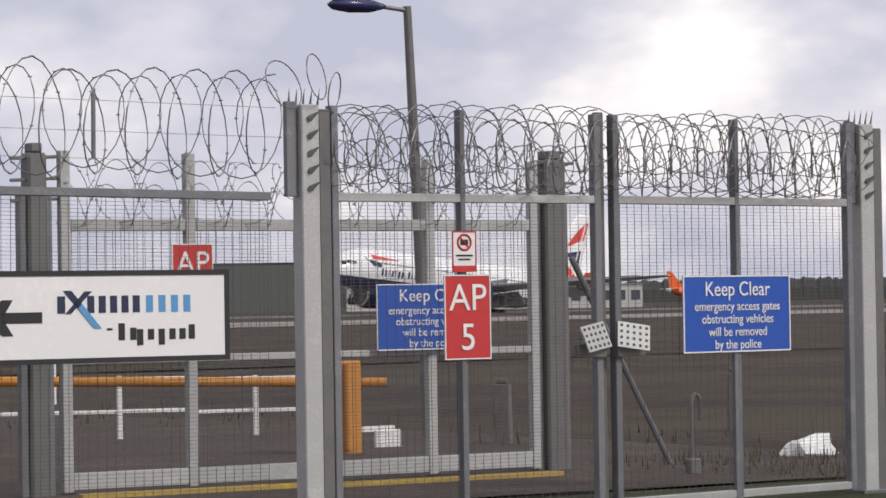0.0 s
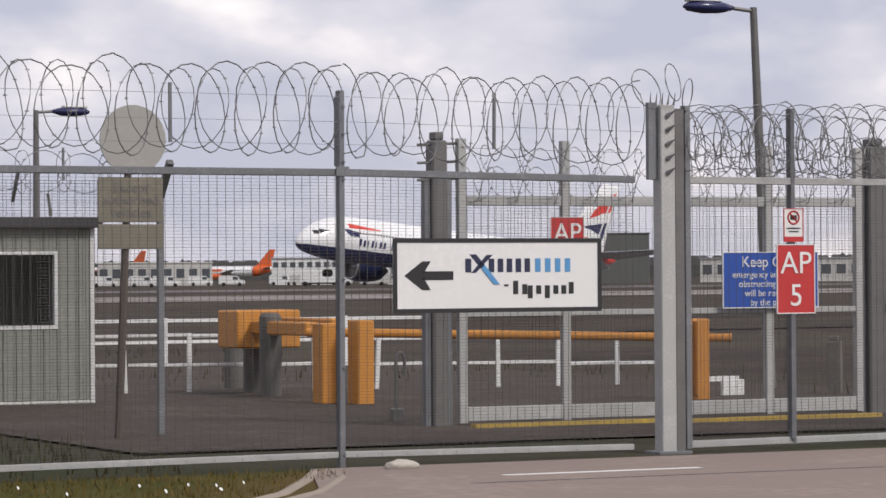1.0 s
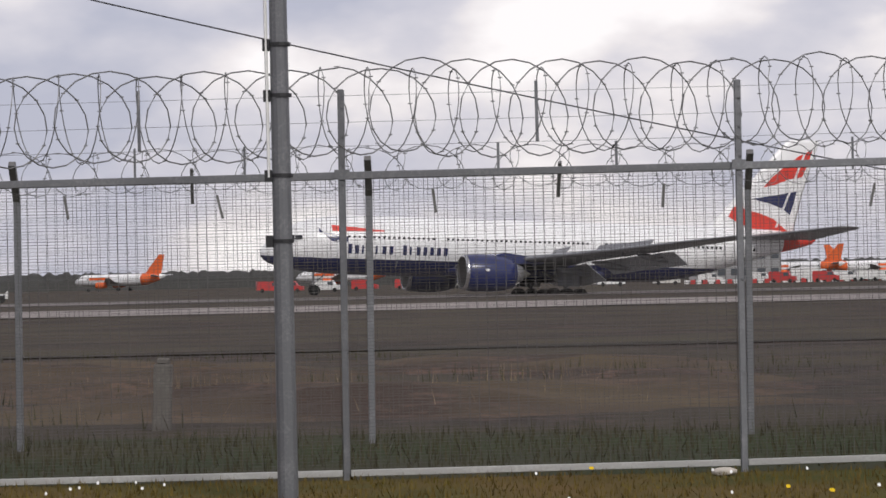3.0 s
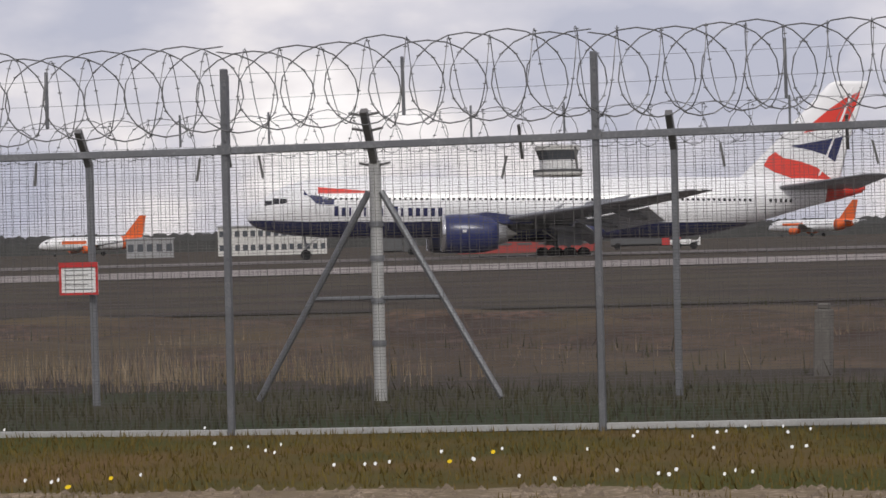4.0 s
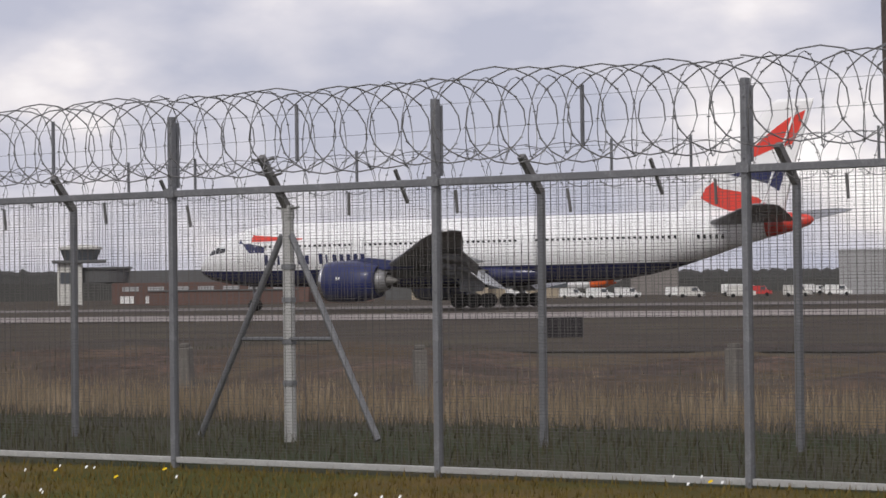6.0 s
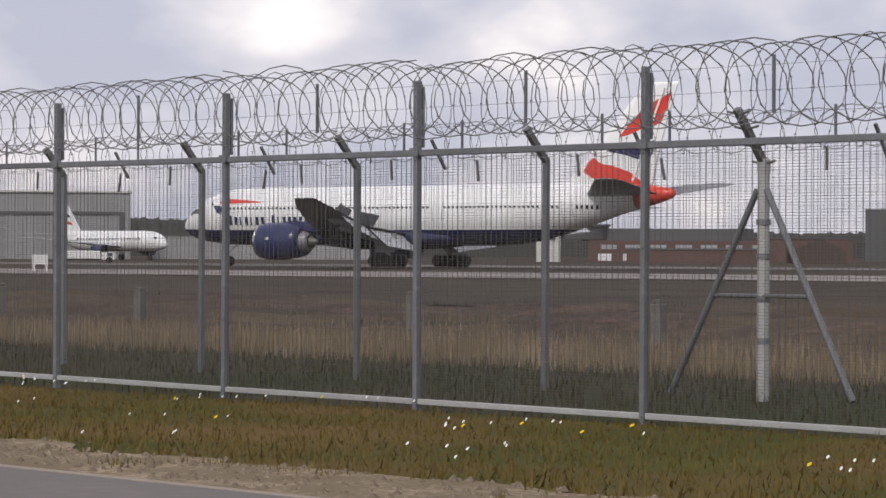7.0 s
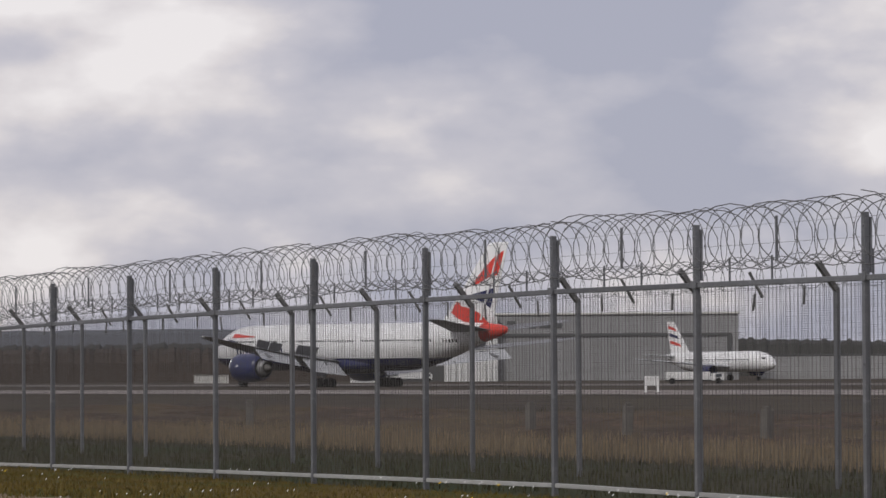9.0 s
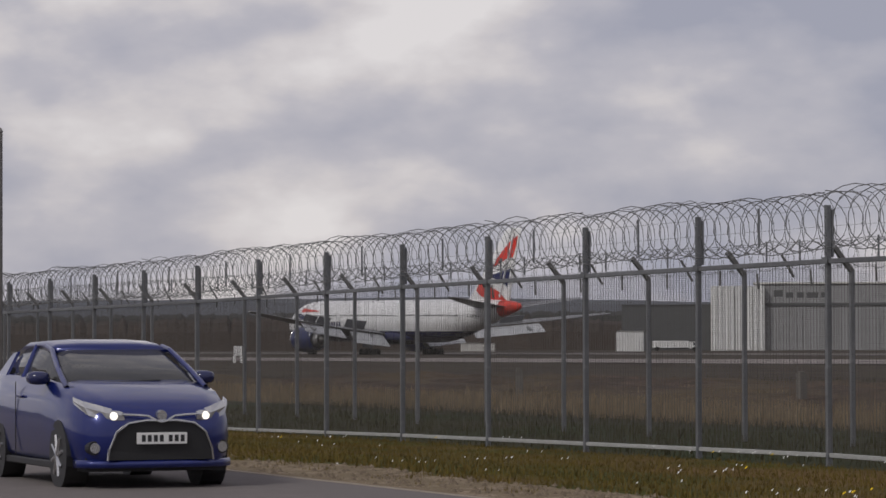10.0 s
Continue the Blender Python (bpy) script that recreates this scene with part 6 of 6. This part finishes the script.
def small_jet(tailm, bandm, label, group):
    j = tagged(empty("parked_airliner"), label, "airplane", group)
    part("fuselage", loft([[(16 - d, r * math.cos(2 * math.pi * i / 20), z + r * math.sin(2 * math.pi * i / 20)) for i in range(20)] for d, r, z in PARK]), PAINT_WHITE, j, "", True)
    if bandm:
        part("rear_band", loft([[(16 - d, (r + 0.02) * math.cos(2 * math.pi * i / 20), z + (r + 0.02) * math.sin(2 * math.pi * i / 20)) for i in range(20)] for d, r, z in ((25.5, 1.92, 3.68), (27.0, 1.86, 3.75), (31.0, 1.21, 4.3), (32.0, 0.95, 4.5))]), bandm, j, "", True)
        part("title_bar", box((2.0, -2.02, 3.6), (9.5, 2.02, 4.5)), bandm, j)
    part("fin", plate([(16 - 26.2, 0, 5.2), (16 - 32.2, 0, 5.2), (16 - 33.6, 0, 11.6), (16 - 31.6, 0, 11.6)], 0.3, (0, 1, 0)), tailm, j)
    for s in (-1, 1):
        part("wing", wing_loft_small(s), FLAP_PALE, j)
        part("tailplane", plate([(16 - 29.0, s * 0.9, 4.7), (16 - 32.0, s * 0.9, 4.7), (16 - 33.2, s * 6.2, 5.1), (16 - 31.8, s * 6.2, 5.1)], 0.15, (0, 0, 1)), FLAP_PALE, j)
        part("engine", lathe([(0, 1.0), (-0.3, 1.1), (-2.2, 1.05), (-3.6, 0.7), (-3.6, 0.05)], 16), bandm or PAINT_NAVY, j, "", True, Matrix.Translation((16 - 11.5, s * 5.7, 1.9)))
        part("main_wheel", tube((16 - 18.5, s * 3.8 - 0.4, 0.58), (16 - 18.5, s * 3.8 + 0.4, 0.58), 0.58, 0.58, 14), TYRE, j)
        part("main_leg", tube((16 - 18.5, s * 3.8, 0.6), (16 - 18.5, s * 3.4, 2.8), 0.12, 0.12, 8), GEAR, j)
        wr_ = part("window_row", bars("window_row", [((16 - 6 - i * 0.9, s * 1.99 - 0.02, 3.85), (16 - 6 - i * 0.9 + 0.35, s * 1.99 + 0.02, 4.15)) for i in range(22)], GLASS_DARK), None, j)
        tagged(wr_, kind="stuff")
    part("nose_leg", tube((16 - 5.0, 0, 0.4), (16 - 5.0, 0, 2.4), 0.09, 0.09, 8), GEAR, j)
    part("nose_wheel", tube((16 - 5.0, -0.3, 0.4), (16 - 5.0, 0.3, 0.4), 0.4, 0.4, 14), TYRE, j)
    part("cockpit_window", box((16 - 2.6, -1.3, 3.95), (16 - 1.7, 1.3, 4.35), 0.05), GLASS_DARK, j)
    return j


def wing_loft_small(s):
    return wing_loft_local([(1.6, 11.5, 18.0, 2.6, 0.12), (6.5, 14.8, 18.6, 3.1, 0.1), (16.8, 21.2, 22.8, 4.2, 0.09)], s)


def wing_loft_local(sections, side):
    return loft([[(16 - d, side * y, z) for d, z in airfoil(le, te, zz_, th)] for y, le, te, zz_, th in sections])


oj = small_jet(TAILORANGE, TAILORANGE, "parked white airliner with orange tail", "parked airliners")


def park(src, az, dist, turn, first=False):
    p = spot(az, dist)
    m = pose(p.x, p.y, ground_z(p.x, p.y), 0, 0, az + turn)
    if first:
        src.matrix_basis = m
        return src
    return copy_thing(src, m)


park(oj, 38.65, 830, 175, True)
for az, dist, turn in ((38.4, 900, 150), (29.95, 900, 150), (25.1, 900, 165), (20.3, 900, 200), (-5.9, 1080, 165), (-7.3, 1100, 20), (-11.6, 1150, 160), (-12.9, 1080, 160), (-19.6, 1150, 150), (-25.4, 1150, 160), (-21.9, 1120, 165), (6.8, 1000, 150), (2.6, 1000, 160), (-0.4, 1000, 150), (-34.5, 1150, 160), (-37.5, 1150, 30)):
    park(oj, az, dist, turn)
wj = small_jet(PAINT_WHITE, None, "parked white airliner with red and blue tail marks", "parked airliners")
park(wj, 55.75, 590, -52, True)
for i, m_ in enumerate((PAINT_RED, PAINT_NAVY, PAINT_RED)):
    part("tail_mark", plate([(16 - 28.8 - i * 0.7, 0, 6.6 + i * 1.5), (16 - 32.3 - i * 0.3, 0, 7.2 + i * 1.5), (16 - 32.4 - i * 0.3, 0, 7.9 + i * 1.5), (16 - 29.4 - i * 0.7, 0, 7.2 + i * 1.5)], 0.36, (0, 1, 0)), m_, wj)


# thin mast at the road's far end
fp = tagged(empty("pole", pose(-66, -2.1, ground_z(-66, -2.1))), "thin dark pole standing on the far verge", "pole")
part("shaft", tube((0, 0, -0.1), (0, 0, 5.6), 0.06, 0.045, 10), STEEL_DARK, fp)
part("cap", tube((0, 0, 5.601), (0, 0, 5.68), 0.06, 0.02, 10), STEEL_DARK, fp)


# ---------------------------------------------------------------- the blue car
CARBLUE = mat("car_blue", (0.007, 0.019, 0.165), 0.28, 0.35, (0.006, 0.015, 0.13), 1.0)
b_ = CARBLUE.node_tree.nodes["Principled BSDF"]
b_.inputs["Coat Weight"].default_value, b_.inputs["Coat Roughness"].default_value = 0.8, 0.05
CARGLASS = mat("car_glass", (0.06, 0.06, 0.062), 0.08)
LAMPGLOW = mat("headlight_glow", (0.9, 0.9, 0.85), 0.2, emit=(1.0, 0.93, 0.8, 1.6))
LAMPCLEAR = mat("headlight_lens", (0.62, 0.62, 0.63), 0.1, 0.6)


def hatchback():
    """Origin on the ground under the middle of the front axle; the nose points to +x."""
    car = tagged(empty("car"), "blue five-door hatchback with headlights on", "car")
    #            x,     half width, sill z, belt z, belt half width
    st = [(0.78, 0.50, 0.32, 0.62, 0.46), (0.72, 0.66, 0.22, 0.74, 0.60), (0.55, 0.78, 0.20, 0.83, 0.72), (0.2, 0.835, 0.20, 0.93, 0.76), (-0.25, 0.845, 0.20, 1.00, 0.78), (-0.7, 0.848, 0.20, 1.04, 0.79),
          (-1.6, 0.848, 0.20, 1.06, 0.79), (-2.5, 0.845, 0.20, 1.08, 0.78), (-2.95, 0.80, 0.25, 1.08, 0.74), (-3.15, 0.70, 0.34, 1.02, 0.66)]
    rings = []
    for x, hw, z0, z1, bw in st:
        prof = [(hw * 0.86, z0), (hw * 0.97, z0 + 0.1), (hw, z0 + (z1 - z0) * 0.45), (hw * 0.985, z0 + (z1 - z0) * 0.72), (bw, z1 - 0.02), (bw * 0.7, z1 + 0.02)]
        rings.append([(x, y, z) for y, z in prof] + [(x, -y, z) for y, z in prof[::-1]])
    body = part("body", loft(rings), CARBLUE, car, "glossy dark blue bodywork", True)
    # cabin: glass lower part and painted roof
    cab = [(-0.14, 0.72, 0.95, 0.71, 0.975), (-0.52, 0.75, 0.98, 0.675, 1.16), (-1.0, 0.765, 1.0, 0.60, 1.35), (-1.5, 0.77, 1.0, 0.59, 1.405), (-2.2, 0.765, 1.0, 0.58, 1.39), (-2.75, 0.74, 1.02, 0.55, 1.31), (-3.05, 0.68, 1.02, 0.56, 1.06)]
    part("greenhouse", loft([[(x, y, z) for y, z in ((w0, z0), (w1 + 0.02, z1 - 0.06), (w1 * 0.8, z1 - 0.02), (-w1 * 0.8, z1 - 0.02), (-w1 - 0.02, z1 - 0.06), (-w0, z0))] for x, w0, z0, w1, z1 in cab]), CARGLASS, car, "dark tinted windows", True)
    part("roof", loft([[(x, y, z) for y, z in ((w + 0.015, zz_ - 0.065), (w * 0.9, zz_ - 0.015), (w * 0.5, zz_), (-w * 0.5, zz_), (-w * 0.9, zz_ - 0.015), (-w - 0.015, zz_ - 0.065), (0, zz_ - 0.08))] for x, w, zz_ in ((-0.98, 0.615, 1.36), (-1.2, 0.615, 1.395), (-1.6, 0.61, 1.425), (-2.3, 0.60, 1.41), (-2.85, 0.57, 1.33))]), CARBLUE, car, "", True)
    for s in (-1, 1):
        for a, b, r in (((-1.72, s * 0.752, 1.03), (-1.76, s * 0.592, 1.36), 0.04)  ,):
            part("pillar", tube(a, b, r, r * 0.9, 8), CARBLUE, car)
        part("front_pillar", sweep("front_pillar", [(-0.06, s * 0.735, 0.955), (-0.52, s * 0.70, 1.13), (-1.0, s * 0.638, 1.315), (-1.25, s * 0.628, 1.35)], 0.028, CARBLUE, 8), None, car)
        part("rear_quarter", plate([(-2.42, s * 0.765, 1.05), (-3.08, s * 0.70, 1.03), (-2.98, s * 0.63, 1.17), (-2.82, s * 0.585, 1.275), (-2.55, s * 0.60, 1.30)], 0.035, (0, 1, 0)), CARBLUE, car)
        mr = part("mirror", loft([[(-0.60 + u, s * (0.885 + 0.115 * w * math.copysign(abs(math.cos(a)) ** 0.7, math.cos(a))), 1.045 + 0.068 * w * math.copysign(abs(math.sin(a)) ** 0.7, math.sin(a))) for a in [2 * math.pi * i / 14 for i in range(14)]] for u, w in ((0.10, 0.35), (0.075, 0.75), (0.03, 0.97), (-0.04, 1.0), (-0.1, 0.94))]), PAINT_NAVY, car, "dark door mirror", True)
        part("mirror_arm", box((-0.66, s * 0.77, 1.0), (-0.58, s * 0.86, 1.03)), BLACK, mr)
        # headlights, fog lamps
        hl = part("headlight", loft([[(x, s * y, z) for x, y, z in q] for q in (((0.785, 0.37, 0.655), (0.79, 0.38, 0.695), (0.745, 0.38, 0.73)), ((0.745, 0.54, 0.645), (0.74, 0.56, 0.725), (0.665, 0.56, 0.785)), ((0.655, 0.71, 0.70), (0.62, 0.735, 0.775), (0.52, 0.73, 0.835)), ((0.46, 0.80, 0.80), (0.43, 0.805, 0.835), (0.36, 0.785, 0.872)))]), LAMPCLEAR, car, "clear headlight cluster")
        part("lit_bulb", put_tube(bmesh.new(), (0.66, s * 0.475, 0.692), (0.776, s * 0.475, 0.692), 0.046, 0.036, 14), LAMPGLOW, hl, "glowing bulb")
        fg = part("fog_lamp", put_tube(bmesh.new(), (0.5, s * 0.66, 0.39), (0.742, s * 0.66, 0.39), 0.055, 0.05, 14), CHROME, car)
        part("fog_ring", put_tube(bmesh.new(), (0.5, s * 0.66, 0.39), (0.728, s * 0.66, 0.39), 0.075, 0.066, 14), BLACK, fg)
        part("side_seam", box((-1.705, s * 0.8505 - 0.004, 0.26), (-1.695, s * 0.8505 + 0.004, 1.0)), BLACK, car)
        part("door_handle", box((-1.62, s * 0.85 - 0.012, 0.84), (-1.42, s * 0.85 + 0.018, 0.87), 0.008), CARBLUE, car)
        part("sill", box((-2.25, s * 0.80 - 0.03, 0.17), (-0.35, s * 0.80 + 0.035, 0.24), 0.01), BLACK, car)
        part("grille_trim", sweep("grille_trim", [(0.832, s * 0.0, 0.648), (0.832, s * 0.16, 0.652), (0.828, s * 0.34, 0.625), (0.818, s * 0.46, 0.54), (0.80, s * 0.53, 0.38), (0.79, s * 0.545, 0.27)], 0.013, CHROME, 6), None, car, "chrome grille surround")
        part("upper_trim", sweep("upper_trim", [(0.845, s * 0.0, 0.635), (0.84, s * 0.06, 0.65), (0.82, s * 0.13, 0.69), (0.80, s * 0.24, 0.70), (0.785, s * 0.40, 0.708)], 0.012, CHROME, 6), None, car)
    part("grille", plate([(0.80, 0.335, 0.62), (0.802, 0.16, 0.645), (0.802, -0.16, 0.645), (0.80, -0.335, 0.62), (0.79, -0.45, 0.54), (0.772, -0.525, 0.37), (0.77, -0.53, 0.275), (0.77, 0.53, 0.275), (0.772, 0.525, 0.37), (0.79, 0.45, 0.54)], 0.04, (1, 0, 0)), BLACK, car, "black lower grille")
    part("bumper", loft([[(x, y, z) for x, z in ((xx - 0.14, 0.19), (xx, 0.20), (xx + 0.012, 0.245), (xx - 0.02, 0.275), (xx - 0.14, 0.275))] for y, xx in ((-0.80, 0.56), (-0.66, 0.72), (-0.4, 0.785), (0, 0.80), (0.4, 0.785), (0.66, 0.72), (0.80, 0.56))]), CARBLUE, car, "", True)
    pl = part("number_plate", box((0.826, -0.26, 0.425), (0.836, 0.26, 0.535), 0.003), WHITE, car, "white number plate with plain dark bars")
    for i in range(7):
        y = -0.21 + i * 0.062 + (0.03 if i > 3 else 0)
        part("plate_bar", box((0.8365, y, 0.448), (0.838, y + 0.04, 0.512)), BLACK, pl)
    part("badge", put_tube(bmesh.new(), (0.775, 0, 0.695), (0.838, 0, 0.695), 0.055, 0.05, 18), CHROME, car, "plain round chrome badge")
    part("wiper", tube((-0.16, -0.6, 0.985), (-0.22, 0.3, 1.02), 0.014, 0.01, 6), BLACK, car)
    part("cowl", loft([[(x, -0.70, z), (x, -0.3, z + 0.012), (x, 0.3, z + 0.012), (x, 0.70, z), (x, 0.0, z - 0.06)] for x, z in ((-0.02, 0.962), (-0.16, 0.972))]), BLACK, car, "black cowl below the windscreen")
    part("underbody", box((-2.9, -0.72, 0.16), (0.6, 0.72, 0.3)), BLACK, car)
    tyre = mesh_of("tyre", wheel_mesh(0.30, 0.17), TYRE, True)
    rim = mesh_of("rim", (lambda bm: [put_tube(bm, (0, 0.088, 0), (0.205 * math.cos(a), 0.092, 0.205 * math.sin(a)), 0.026, 0.02, 6) for a in [2 * math.pi * i / 8 for i in range(8)]] and put_tube(bm, (0, 0.03, 0), (0, 0.1, 0), 0.05, 0.05, 10))(bmesh.new()), CHROME)
    disc = mesh_of("brake_disc", tube((0, 0.0, 0), (0, 0.06, 0), 0.17, 0.17, 16), STEEL_DARK)
    wheels = []
    for x in (0.0, -2.51):
        for s in (-1, 1):
            w_ = part("wheel", tyre, None, car, "black tyre on alloy rim", m=pose(x, s * 0.755, 0.30))
            part("rim", rim, None, w_, m=pose(0, 0, 0, 0, 0, 0 if s > 0 else 180))
            part("brake_disc", disc, None, w_, m=pose(0, 0, 0, 0, 0, 0 if s > 0 else 180))
            part("arch", put_tube(bmesh.new(), (x, s * 0.60, 0.31), (x, s * 0.842, 0.31), 0.335, 0.335, 20), BLACK, car)
            wheels.append((w_, x, s))
    return car, wheels


car, car_wheels = hatchback()
car.scale = (0.93, 0.92, 0.96)


# ---------------------------------------------------------------- what moves
def motions():
    walk(jet, [(t, pose(x, y, z, 0, -pitch, 180 + h)) for t, x, y, z, h, pitch in JET_ROWS])
    walk(car, [(t, pose(-35.87 + (t - 10) * 11.4, -9.2 + (t - 10) * 0.3, 0.0, 0, 0, -2)) for t in (0, 2, 4, 6, 8, 9, 9.5, 10)])
    # the car's wheels roll with it
    for wheel, x, s in car_wheels:
        walk(wheel, [(i / 30, pose(x, s * 0.755, 0.30, 0, (i * 76) % 360, 0)) for i in range(301)])


motions()
